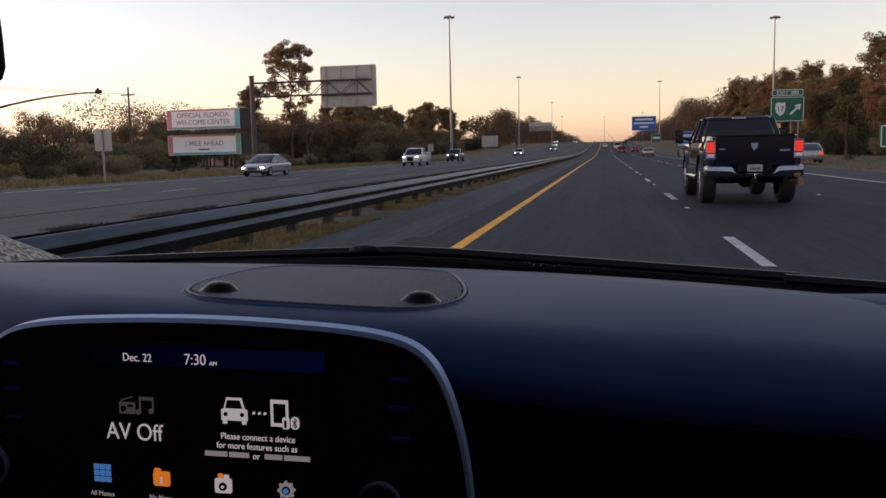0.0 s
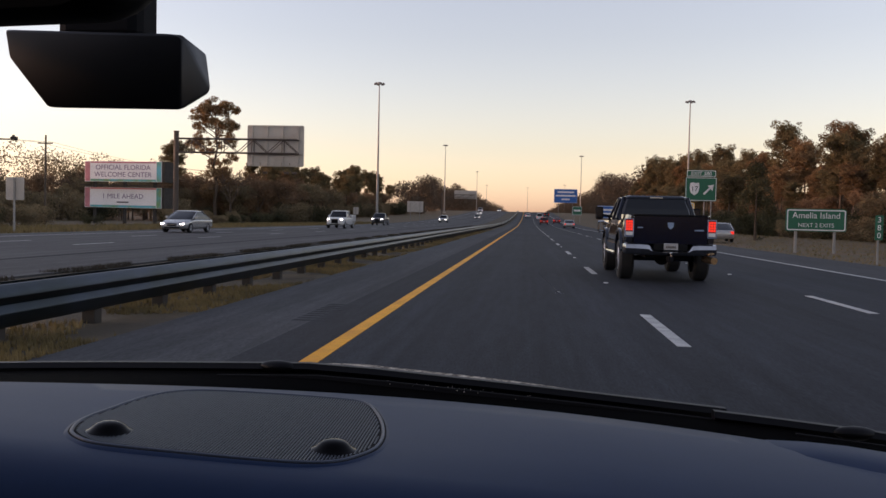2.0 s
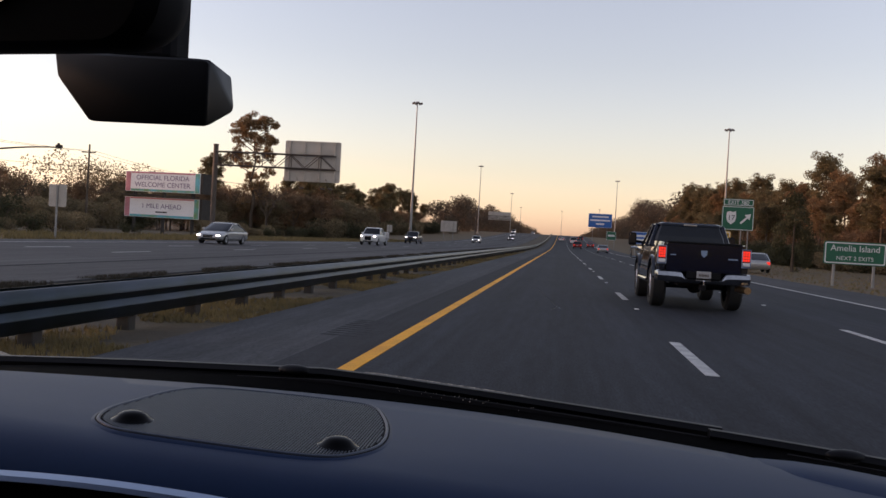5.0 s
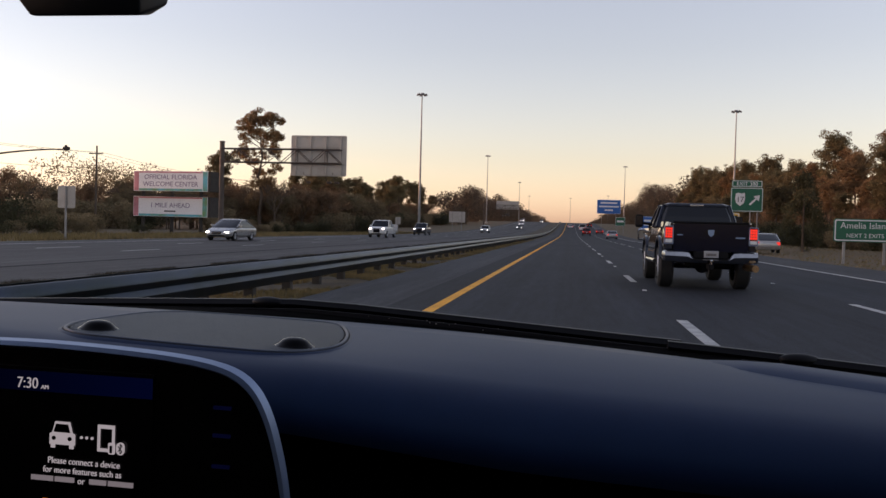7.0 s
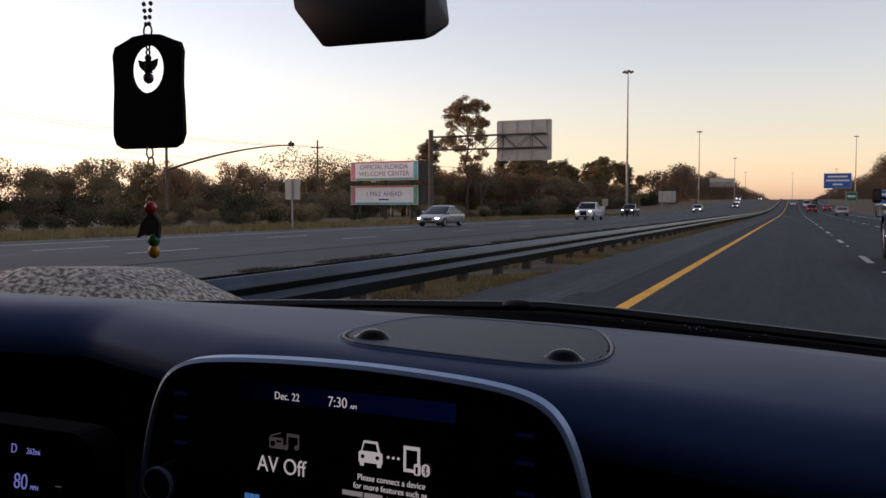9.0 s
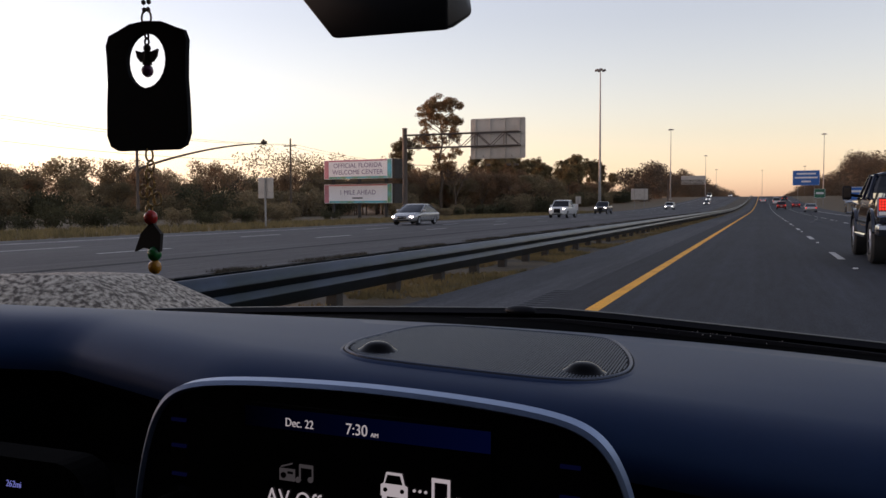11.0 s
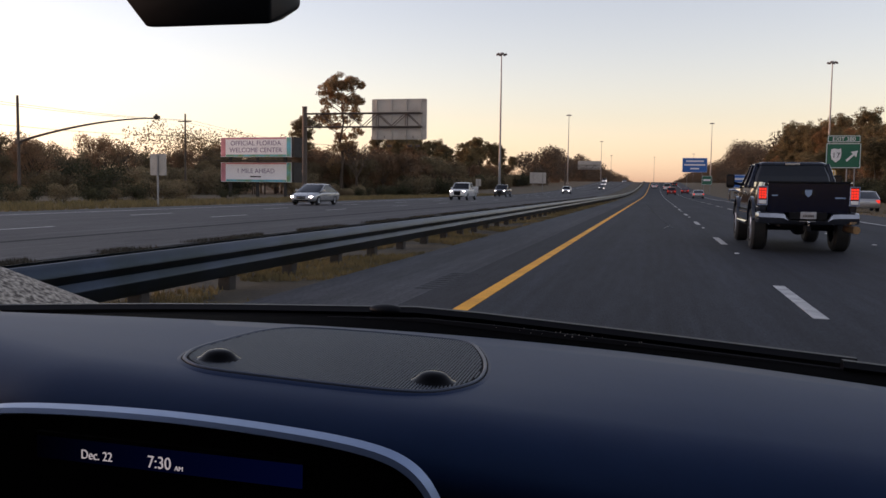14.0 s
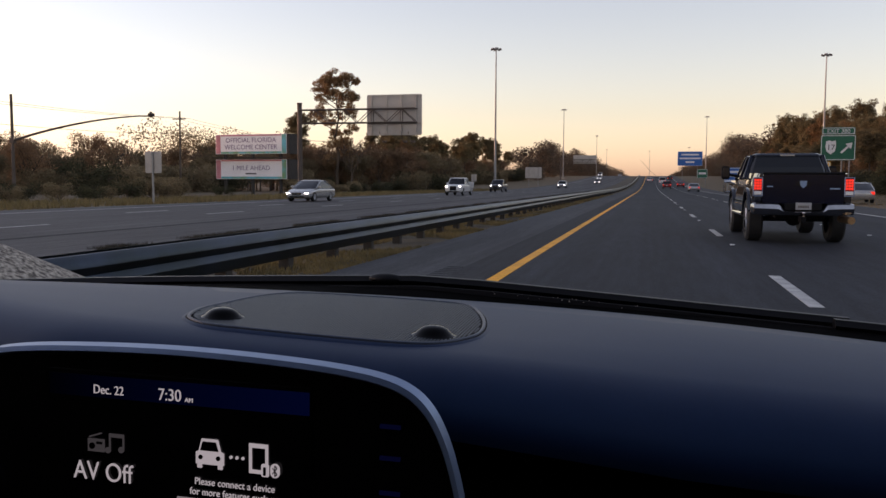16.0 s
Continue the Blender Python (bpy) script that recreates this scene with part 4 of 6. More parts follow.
def wheel(parent, x, y, r, w, name="wheel"):
    out = 1 if x > 0 else -1
    prof = [(r * 0.60, -w * 0.5), (r * 0.90, -w * 0.5), (r, -w * 0.36), (r, w * 0.36), (r * 0.90, w * 0.5), (r * 0.60, w * 0.5)]
    bm = loft([[(x + dx, y + rr * math.cos(k * math.pi / 14), r + rr * math.sin(k * math.pi / 14)) for k in range(28)] for rr, dx in prof], caps=False)
    wh = part(name, bm, RUBBER, parent, "black tyre", smooth=True)
    face = x + out * w * 0.40
    bm = bmesh.new()
    loft([[(face + dx * out, y + rr * math.cos(k * math.pi / 14), r + rr * math.sin(k * math.pi / 14)) for k in range(28)] for rr, dx in ((r * 0.62, -w * 0.6), (r * 0.62, 0.01), (r * 0.55, 0.0), (r * 0.52, -0.05), (0.02, -0.03))], caps=True, bm=bm)
    for k in range(5):
        a = k * 1.2566
        p = Vector((face, y + r * 0.06 * math.cos(a), r + r * 0.06 * math.sin(a)))
        q = Vector((face, y + r * 0.56 * math.cos(a), r + r * 0.56 * math.sin(a)))
        add_tube(bm, p, q, 0.035, 0.03, 5)
    part("rim", bm, ALLOY, wh, "alloy rim", smooth=True)
    return wh


def cowl_and_body():
    """Everything of the car beyond the dashboard: bonnet, wipers, pillars, roof, doors."""
    body = base("car", CAR_X, 0.0, 0.0, label="body shell of the car with pale bonnet and dark cabin lining", category="car")
    rings = []
    for k in range(41):
        x = -0.98 + k * 0.049
        f, g = dash_front(x + CAR_X), scuttle(x + CAR_X) + 0.155 - 0.14 * max(0.0, abs(x) - 0.22)
        h, t = dash_height(x + CAR_X) - 0.012, wiper_height(x + CAR_X) - 0.012
        rings.append([(x, f - 0.006, h - 0.10), (x, f - 0.004, h - 0.004), (x, f + 0.25 * (g - f), h + 0.3 * (t - h)), (x, f + 0.7 * (g - f), h + 0.8 * (t - h)), (x, g, t), (x, g + 0.005, t - 0.12)])
    part("cowl", loft(rings, closed=False), DEEP_BLACK, body, "black plastic cowl at the foot of the windscreen", smooth=True)
    rings = []
    for k in range(41):
        x = -0.97 + k * 0.0485
        f = scuttle(x + CAR_X) + 0.155 - 0.14 * max(0.0, abs(x) - 0.22)
        h = dash_height(x + CAR_X)
        rise = min(1.0, max(0.0, (-0.59 - x) / 0.18))
        hump = 0.056 * rise * rise * (3 - 2 * rise)
        edge = -0.06 * max(0, (abs(x) - 0.88) / 0.09) ** 2
        crest = (1 - rise) * (wiper_height(x + CAR_X) - 0.040) + rise * (h - 0.052 + hump * 0.95) + edge
        rear = min(h - 0.043, crest - 0.004) * (1 - rise) + rise * (h - 0.043 + hump) + edge
        rings.append([(x, f - 0.11, h - 0.085 + hump * 0.5 + edge), (x, f - 0.06, h - 0.062 + hump * 0.85 + edge), (x, f, rear), (x, f + 0.06, rear + 0.3 * (crest - rear)), (x, f + 0.20, crest), (x, f + 0.42, crest - 0.055 - hump * 0.5), (x, f + 0.8, h - 0.24 + edge), (x, f + 0.95, h - 0.45)])
    part("bonnet", loft(rings, closed=False), HOOD_PAINT, body, "pale bonnet covered with dew drops", smooth=True)
    # wipers
    for x0, x1, dy, joint in ((-0.77, 0.52, 0.135, -0.075), (0.50, 0.98, 0.11, 0.66)):
        pts = []
        for k in range(15):
            x = x0 + (x1 - x0) * k / 14
            pts.append(Vector((x, scuttle(CAR_X + x) + dy, wiper_height(CAR_X + x) - 0.008)))
        w = part("wiper", loft([[(p.x, p.y + 0.011 * math.cos(a), p.z + 0.008 * math.sin(a)) for a in (0, 1.05, 2.09, 3.14, 4.19, 5.24)] for p in pts]), WIPER_BLACK, body, "black wiper arm resting on the cowl", smooth=True)
        bm = bmesh.new()
        bmesh.ops.create_uvsphere(bm, u_segments=16, v_segments=10, radius=1.0, matrix=Matrix.Translation((joint, scuttle(CAR_X + joint) + dy - 0.004, wiper_height(CAR_X + joint) - 0.006)) @ Matrix.Diagonal((0.026, 0.012, 0.0085, 1)))
        part("wiper_joint", bm, WIPER_BLACK, w, "rounded wiper joint", smooth=True)
        blade = [(p.x + 0.02, p.y - 0.030, p.z - 0.010) for p in pts[2:]]
        part("wiper_blade", loft([[(px, py - 0.004, pz - 0.006), (px, py + 0.004, pz - 0.006), (px, py + 0.002, pz + 0.006), (px, py - 0.002, pz + 0.006)] for px, py, pz in blade]), DASH_BLACK, w, "thin rubber wiper blade")
    # shell: roof, doors, pillars and rear, with real window openings, partly walled off on the right
    bm = box(-0.66, 0.66, -1.6, 0.18, 1.60, 1.645, bevel=0.02)
    part("roof", bm, FABRIC, body, "dark fabric headliner")
    for s in (-1, 1):
        part("door", box(*sorted((s * 0.80, s * 0.86)), -1.7, 0.62, 0.30, 1.08, bevel=0.02), DASH_BLACK, body)
        bm = tube((s * 0.86, 0.80, 1.06), (s * 0.64, 0.16, 1.62), 0.045, seg=10)
        part("windscreen_pillar", bm, FABRIC, body, "slanting windscreen pillar")
        part("door_pillar", tube((s * 0.82, -0.45, 1.06), (s * 0.67, -0.42, 1.62), 0.05, seg=10), FABRIC, body)
        part("rear_pillar", tube((s * 0.80, -1.95, 1.06), (s * 0.62, -1.55, 1.62), 0.07, seg=10), FABRIC, body)
        part("roof_rail", tube((s * 0.655, 0.18, 1.625), (s * 0.64, -1.6, 1.625), 0.035, seg=10), FABRIC, body)
    # panes out of direct view, tinted to keep the dashboard dark
    for s in (-1, 1):
        pane = loft([[(s * 0.83, -1.66, 1.07), (s * 0.83, 0.72, 1.07)], [(s * 0.66, -1.60, 1.62), (s * 0.66, 0.17, 1.62)]], closed=False)
        part("side_window", pane, DOOR_GLASS if s < 0 else SIDE_GLASS, body, "unseen left window pane, tinted to dim the dashboard" if s < 0 else "unseen right window pane, tinted to dim the dashboard")
    # added rear walls hold back light from behind
    part("rear_wall", box(-0.80, 0.80, -1.70, -1.64, 1.05, 1.24), DASH_BLACK, body)
    part("rear_header", box(-0.70, 0.70, -1.70, -1.64, 1.54, 1.62), DASH_BLACK, body)
    part("rear_window", box(-0.72, 0.72, -1.68, -1.674, 1.24, 1.54), SIDE_GLASS, body, "added rear window pane, tinted to dim the cabin")
    # added block that shuts out light on the right side
    part("rear_quarter", box(0.70, 0.80, -1.66, 0.12, 1.05, 1.62), DASH_BLACK, body)
    for sx in (-0.80, 0.80):
        for yy in (-1.35, 1.35):
            wheel(body, sx, yy, 0.33, 0.22)
    part("tail", box(-0.85, 0.85, -2.05, -1.72, 0.30, 1.06, bevel=0.03), DASH_BLACK, body)
    part("floor_pan", box(-0.86, 0.86, -2.0, 0.9, 0.22, 0.29), DASH_BLACK, body)
    part("roof_front", tube((-0.66, 0.17, 1.615), (0.66, 0.17, 1.615), 0.03, seg=10), FABRIC, body)
    glass = loft([[(-0.86, 0.98, 1.095), (-0.45, 1.10, 1.120), (0.0, 1.14, 1.125), (0.45, 1.10, 1.10), (0.86, 0.98, 1.04)],
                  [(-0.62, 0.165, 1.615), (-0.32, 0.20, 1.625), (0.0, 0.215, 1.63), (0.32, 0.20, 1.625), (0.62, 0.165, 1.615)]], closed=False)
    g = part("windscreen", glass, WINDSCREEN, body, "clear raked windscreen", smooth=True)
    g.visible_shadow = False
    crack = [Vector((0.003, 0.858, 1.279)), Vector((0.012, 0.877, 1.269)), Vector((0.017, 0.884, 1.265)), Vector((0.024, 0.898, 1.257))]
    bm = bmesh.new()
    for p, q in zip(crack, crack[1:]):
        add_tube(bm, p, q, 0.00018, 0.00022, 5)
    for w in ((0.006, 0.004), (-0.005, 0.005), (0.003, -0.004)):
        add_tube(bm, crack[-1], crack[-1] + Vector((w[0], w[1], -0.55 * w[1])), 0.0004, 0.0002, 5)
    bm.transform(Matrix.Translation((-CAR_X, 0, 0)))
    part("windscreen_crack", bm, pane_material("pale_chipped_glass", (0.80, 0.80, 0.81), 0.22), body, "fine pale crack in the windscreen")
    rng = np.random.default_rng(9)
    bm = bmesh.new()
    for _ in range(46):
        x, y = 0.175 + rng.normal() * 0.05, 0.028 + rng.normal() * 0.010
        h = wiper_height(x + CAR_X)
        r = rng.uniform(0.0003, 0.0009)
        bmesh.ops.create_icosphere(bm, subdivisions=1, radius=r, matrix=Matrix.Translation((x, scuttle(x + CAR_X) + 0.085 + y, h - 0.0130 + r)))
    tagged(part("grit", bm, SIGN_BACK, body, "pale grit on the cowl"), kind="stuff")
    return body


cowl_and_body()


def mirror():
    m = base("rear_view_mirror", -0.287, 0.353, 1.466, label="black rear-view mirror hanging from the windscreen", category="mirror")
    sh = rounded(-0.130, 0.108, -0.049, 0.036, 0.020, 8)
    # the lower edge steps down where the buttons sit
    sh = [(x, z + 0.0046 * min(1.0, max(0.0, (0.017 - x) / 0.015)) if z < 0 else z) for x, z in sh[:27]] + [(0.002, -0.0444), (0.007, -0.0455), (0.012, -0.0482), (0.018, -0.049)] + sh[27:]
    tilt = Matrix.Rotation(radians(-8), 4, "Z") @ Matrix.Rotation(radians(6), 4, "X") @ Matrix.Scale(1.24, 4)
    bm = loft([[(x * k, y, z * k) for x, z in sh] for k, y in ((0.95, -0.020), (1.0, -0.014), (1.0, 0.0), (0.93, 0.016), (0.7, 0.028))])
    bm.transform(tilt)
    part("shell", bm, DASH_BLACK, m, smooth=True)
    face = rounded(-0.120, 0.058, -0.0345, 0.032, 0.022, 8)
    bm = loft([[(x, y, z) for x, z in face] for y in (-0.0215, -0.0190)])
    bm.transform(tilt)
    part("mirror_glass", bm, MIRROR, m, "silvered mirror glass")
    part("stalk", tube((0, 0.02, 0.0), (0, 0.11, 0.09), 0.012, seg=10), DASH_BLACK, m)
    return m


mirror()


def sensor_box():
    b = base("sensor_housing", -0.285, 0.556, 1.42, label="black angular camera housing behind the windscreen", category="sensor housing")
    bm = bmesh.new()
    for q in ((-0.046, 0, -0.0215), (0.047, 0, -0.022), (0.047, 0, 0.028), (-0.077, 0, 0.031), (-0.074, 0, 0.012), (0.0560, 0.030, -0.005), (0.0500, 0.036, 0.022), (-0.064, 0.034, 0.032), (-0.040, 0.030, -0.012), (0.040, 0.030, -0.014)):
        bm.verts.new(q)
    bmesh.ops.convex_hull(bm, input=list(bm.verts))
    bmesh.ops.dissolve_limit(bm, angle_limit=0.05, verts=list(bm.verts), edges=list(bm.edges))
    bmesh.ops.bevel(bm, geom=list(bm.edges), offset=0.0022, segments=3, affect="EDGES", profile=0.5)
    part("housing", bm, material("dark_grey_plastic", (0.005, 0.005, 0.006), 0.42, vary=0.1, scale=10, spec=0.35), b, smooth=True)
    part("mount", box(-0.050, 0.010, 0.015, 0.05, 0.026, 0.16, bevel=0.008), DASH_BLACK, b)
    return b


sensor_box()


def pendant():
    p = base("hanging_pendant", -0.351, 0.375, 1.368, label="dark tag pendant with beads on a thin chain under the mirror", category="pendant")
    half = [(0.0, -0.051), (0.0185, -0.051), (0.0235, -0.049), (0.0258, -0.044), (0.0255, -0.032), (0.0246, -0.020), (0.0250, -0.008), (0.0255, -0.003), (0.0235, 0.0015), (0.017, 0.0035), (0.010, 0.006), (0.0, 0.0068)]
    out = half[:-1] + [half[-1]] + [(-x, z) for x, z in reversed(half[1:-1])]
    hole = [(0.0125 * math.cos(k * 2 * math.pi / 24), -0.0108 + 0.0122 * math.sin(k * 2 * math.pi / 24)) for k in range(24)]
    bm = bmesh.new()
    for y in (-0.0015, 0.0015):
        vo = [bm.verts.new((x, y, z)) for x, z in out]
        vi = [bm.verts.new((x, y, z)) for x, z in hole]
        eds = [bm.edges.new((l[i], l[(i + 1) % len(l)])) for l in (vo, vi) for i in range(len(l))]
        bmesh.ops.triangle_fill(bm, use_beauty=True, edges=eds)
    vs = list(bm.verts)
    n1, n2 = len(out), len(hole)
    half = n1 + n2
    for start, n in ((0, n1), (n1, n2)):
        for i in range(n):
            a, b = start + i, start + (i + 1) % n
            bm.faces.new((vs[a], vs[b], vs[half + b], vs[half + a]))
    part("tag", bm, DASH_BLACK, p, "black tag with a round hole")
    ball = material("dull_steel_ball_chain", (0.16, 0.14, 0.12), 0.4, metal=0.8, vary=0.1)
    gold = material("worn_gold_links", (0.50, 0.33, 0.12), 0.35, metal=0.8, vary=0.15)

    def link(bm, z, r, flat, x=0.0):
        for k in range(12):
            a, b = k * math.pi / 6, (k + 1) * math.pi / 6
            pq = [Vector((x + r * math.cos(q), 0, z + 1.15 * r * math.sin(q))) if flat else Vector((x, r * math.cos(q), z + 1.15 * r * math.sin(q))) for q in (a, b)]
            add_tube(bm, pq[0], pq[1], 0.00055, seg=5)

    bm = bmesh.new()
    for s in (-1, 1):
        for k in range(20):
            bmesh.ops.create_icosphere(bm, subdivisions=1, radius=0.00135, matrix=Matrix.Translation((s * (0.0012 + 0.0022 * min(1, k / 5)), 0.0, 0.012 + 0.0034 * k)))
    part("ball_chain", bm, ball, p, "double ball chain")
    bm = bmesh.new()
    link(bm, 0.0085, 0.0030, True)
    part("top_ring", bm, ball, p)
    # small winged charm hanging in the hole
    bm = bmesh.new()
    link(bm, 0.0006, 0.0013, False)
    link(bm, -0.0022, 0.0013, True)
    bmesh.ops.create_icosphere(bm, subdivisions=2, radius=0.0019, matrix=Matrix.Translation((0, 0, -0.0052)))
    for s in (-1, 1):
        prism([(s * 0.0008, -0.0062), (s * 0.0030, -0.0068), (s * 0.0070, -0.0058), (s * 0.0062, -0.0090), (s * 0.0040, -0.0112), (s * 0.0008, -0.0120)], -0.0006, 0.0006, bm=bm)
    add_tube(bm, (0, 0, -0.0125), (0, 0, -0.0062), 0.0024, 0.0012, 8)
    part("charm", bm, POST_STEEL, p, "small dark winged charm")
    bm = bmesh.new()
    bmesh.ops.create_icosphere(bm, subdivisions=2, radius=0.0030, matrix=Matrix.Translation((0, 0, -0.0152)))
    part("purple_bead", bm, material("purple_glass_bead", (0.16, 0.05, 0.12), 0.2, vary=0.1), p, smooth=True)
    bm = bmesh.new()
    link(bm, -0.0530, 0.0026, False)
    for k in range(6):
        link(bm, -0.0580 - 0.0040 * k, 0.0022, k % 2 == 0, 0.0008 * (-1) ** k)
    link(bm, -0.0695, 0.0026, True, -0.004)
    link(bm, -0.0730, 0.0026, True, 0.0045)
    part("link_chain", bm, gold, p, "worn gold-coloured chain links")
    for z, r, c, nm in ((-0.0815, 0.0035, (0.55, 0.03, 0.02), "red_bead"), (-0.0980, 0.0036, (0.02, 0.20, 0.05), "green_bead"), (-0.1040, 0.0034, (0.65, 0.28, 0.02), "orange_bead")):
        bm = bmesh.new()
        bmesh.ops.create_icosphere(bm, subdivisions=2, radius=r, matrix=Matrix.Translation((0.0 if z > -0.09 else 0.002, 0, z)))
        part(nm, bm, material(nm, c, 0.25, vary=0.1), p, smooth=True)
    bm = prism([(0.001, -0.083), (-0.006, -0.089), (-0.010, -0.097), (-0.005, -0.095), (0.0, -0.096), (0.006, -0.097), (0.007, -0.089)], -0.001, 0.001)
    part("wing_charm", bm, POST_STEEL, p, "dark wing-shaped charm")
    p.matrix_basis = p.matrix_basis @ Matrix.Diagonal((1.10, 1.136, 1.25, 1))
    return p


pendant()


# ---- vehicles ----
def ring_rect(y, hw, z0, z1, r=0.19, n=4):
    """A cross-section of bodywork at y."""
    return [(x, y, z) for x, z in rounded(-hw, hw, z0, z1, min(r, hw * 0.9, (z1 - z0) * 0.45), n)]


def vehicle(name, label, kind, paint, x, y, turn=0, front_on=False, rear_on=False):
    v = base(name, x, y, 0.0, turn, label=label, category="car" if kind != "pickup" else "pickup truck", group="traffic")
    L, W, H, r = {"sedan": (4.8, 1.84, 1.45, 0.33), "suv": (4.7, 1.88, 1.70, 0.36), "pickup": (5.7, 1.96, 1.88, 0.40), "van": (5.4, 2.0, 2.15, 0.36)}[kind]
    h, w = L / 2, W / 2
    belt = {"sedan": 0.92, "suv": 1.05, "pickup": 1.20, "van": 1.2}[kind]
    low = 0.24 if kind == "sedan" else 0.34
    nose = belt - (0.16 if kind in ("sedan", "suv") else 0.05)
    st = [(-h - 0.02, 0.72, low + 0.22, belt - 0.20), (-h + 0.02, 0.88, low + 0.14, belt - 0.10), (-h + 0.10, 0.97, low + 0.04, belt - 0.02), (-h + 0.8, 1.0, low, belt), (0.0, 1.0, low, belt), (h - 1.5, 1.0, low, belt - 0.01), (h - 1.0, 0.99, low, (belt + nose) / 2), (h - 0.55, 0.96, low, nose), (h - 0.25, 0.90, low + 0.02, nose - 0.07), (h - 0.08, 0.80, low + 0.06, nose - 0.16), (h, 0.64, low + 0.14, nose - 0.26)]
    part("body", loft([ring_rect(yy, w * f, a, b) for yy, f, a, b in st]), paint, v, smooth=True)
    g0, g1, t0, t1 = {"sedan": (-h + 0.28, h - 1.12, -h + 1.45, h - 2.25), "suv": (-h + 0.10, h - 1.25, -h + 0.45, h - 1.95), "pickup": (-h + 1.95, h - 1.45, -h + 2.1, h - 2.1), "van": (-h + 0.05, h - 0.9, -h + 0.15, h - 1.5)}[kind]
    rows = []
    for f in (0.0, 0.3, 0.6, 0.85, 1.0):
        z = belt - 0.04 + (H - 0.06 - belt + 0.04) * f
        ww = w * (0.955 - 0.10 * f - 0.085 * f * f)
        a, b = g0 + (t0 - g0) * f ** 1.12, g1 + (t1 - g1) * f ** 1.12
        rows.append([(-ww, a + 0.16, z), (-ww * 0.90, a + 0.04, z), (-ww * 0.6, a, z), (ww * 0.6, a, z), (ww * 0.90, a + 0.04, z), (ww, a + 0.16, z), (ww, b - 0.20, z), (ww * 0.88, b - 0.05, z), (ww * 0.55, b, z), (-ww * 0.55, b, z), (-ww * 0.88, b - 0.05, z), (-ww, b - 0.20, z)])
    part("windows", loft(rows), CAR_GLASS, v, "dark tinted windows", smooth=True)
    mid = (t0 + t1) / 2
    roof = [(px * 1.015, (py - mid) * 1.06 + mid, H - 0.085) for px, py, pz in rows[-1]]
    part("roof", loft([roof, [(px * 0.985, (py - mid) * 0.97 + mid, H - 0.035) for px, py, pz in roof], [(px * 0.88, (py - mid) * 0.84 + mid, H - 0.008) for px, py, pz in roof], [(px * 0.60, (py - mid) * 0.55 + mid, H + 0.006) for px, py, pz in roof]]), paint, v, smooth=True)
    for s in (-1, 1):
        for f in (0, 1):
            base_y = (g0, g1)[f] + (0.13 if f == 0 else -0.16)
            top_y = (t0, t1)[f] + (0.13 if f == 0 else -0.16)
            part("pillar", tube((s * w * 0.955, base_y, belt - 0.03), (s * w * 0.80, top_y, H - 0.05), 0.035, seg=6), paint, v)
        for yy in (-h + 0.95, h - 0.95):
            wheel(v, s * (w - 0.11), yy, r, 0.22)
        part("headlight", box(s * w * 0.70 - 0.13, s * w * 0.70 + 0.13, h - 0.40, h - 0.035, nose - 0.25, nose - 0.155, bevel=0.04), LIGHT_WHITE if front_on else CHROME, v, "lit headlight" if front_on else "clear headlight")
        part("tail_light", box(s * w * 0.78 - 0.13, s * w * 0.78 + 0.13, -h - 0.015, -h + 0.15, belt - 0.32, belt - 0.10, bevel=0.03), LIGHT_RED if rear_on else material("unlit_red_lens", (0.25, 0.02, 0.02), 0.25), v, "red tail light")
        part("door_mirror", box(*sorted((s * w * 0.98, s * (w * 0.98 + 0.20))), g1 - 0.55, g1 - 0.42, belt - 0.02, belt + 0.15, bevel=0.03), paint, v)
    part("grille", box(-w * 0.36, w * 0.36, h - 0.10, h + 0.012, low + 0.18, nose - 0.16, bevel=0.02), DASH_BLACK, v)
    part("lower_intake", box(-w * 0.55, w * 0.55, h - 0.12, h - 0.002, low + 0.05, low + 0.13, bevel=0.02), DASH_BLACK, v, "dark lower air intake")
    part("grille_bar", box(-w * 0.38, w * 0.38, h - 0.06, h + 0.020, nose - 0.26, nose - 0.235, bevel=0.006), CHROME, v, "chrome bar across the grille")
    part("number_plate", box(-0.16, 0.16, -h - 0.04, -h + 0.02, belt - 0.42, belt - 0.26), PLATE_WHITE, v)
    if kind == "pickup":
        part("bed", box(-w * 0.86, w * 0.86, -h + 0.06, -h + 1.85, belt - 0.06, belt + 0.006), DASH_BLACK, v)
    return v


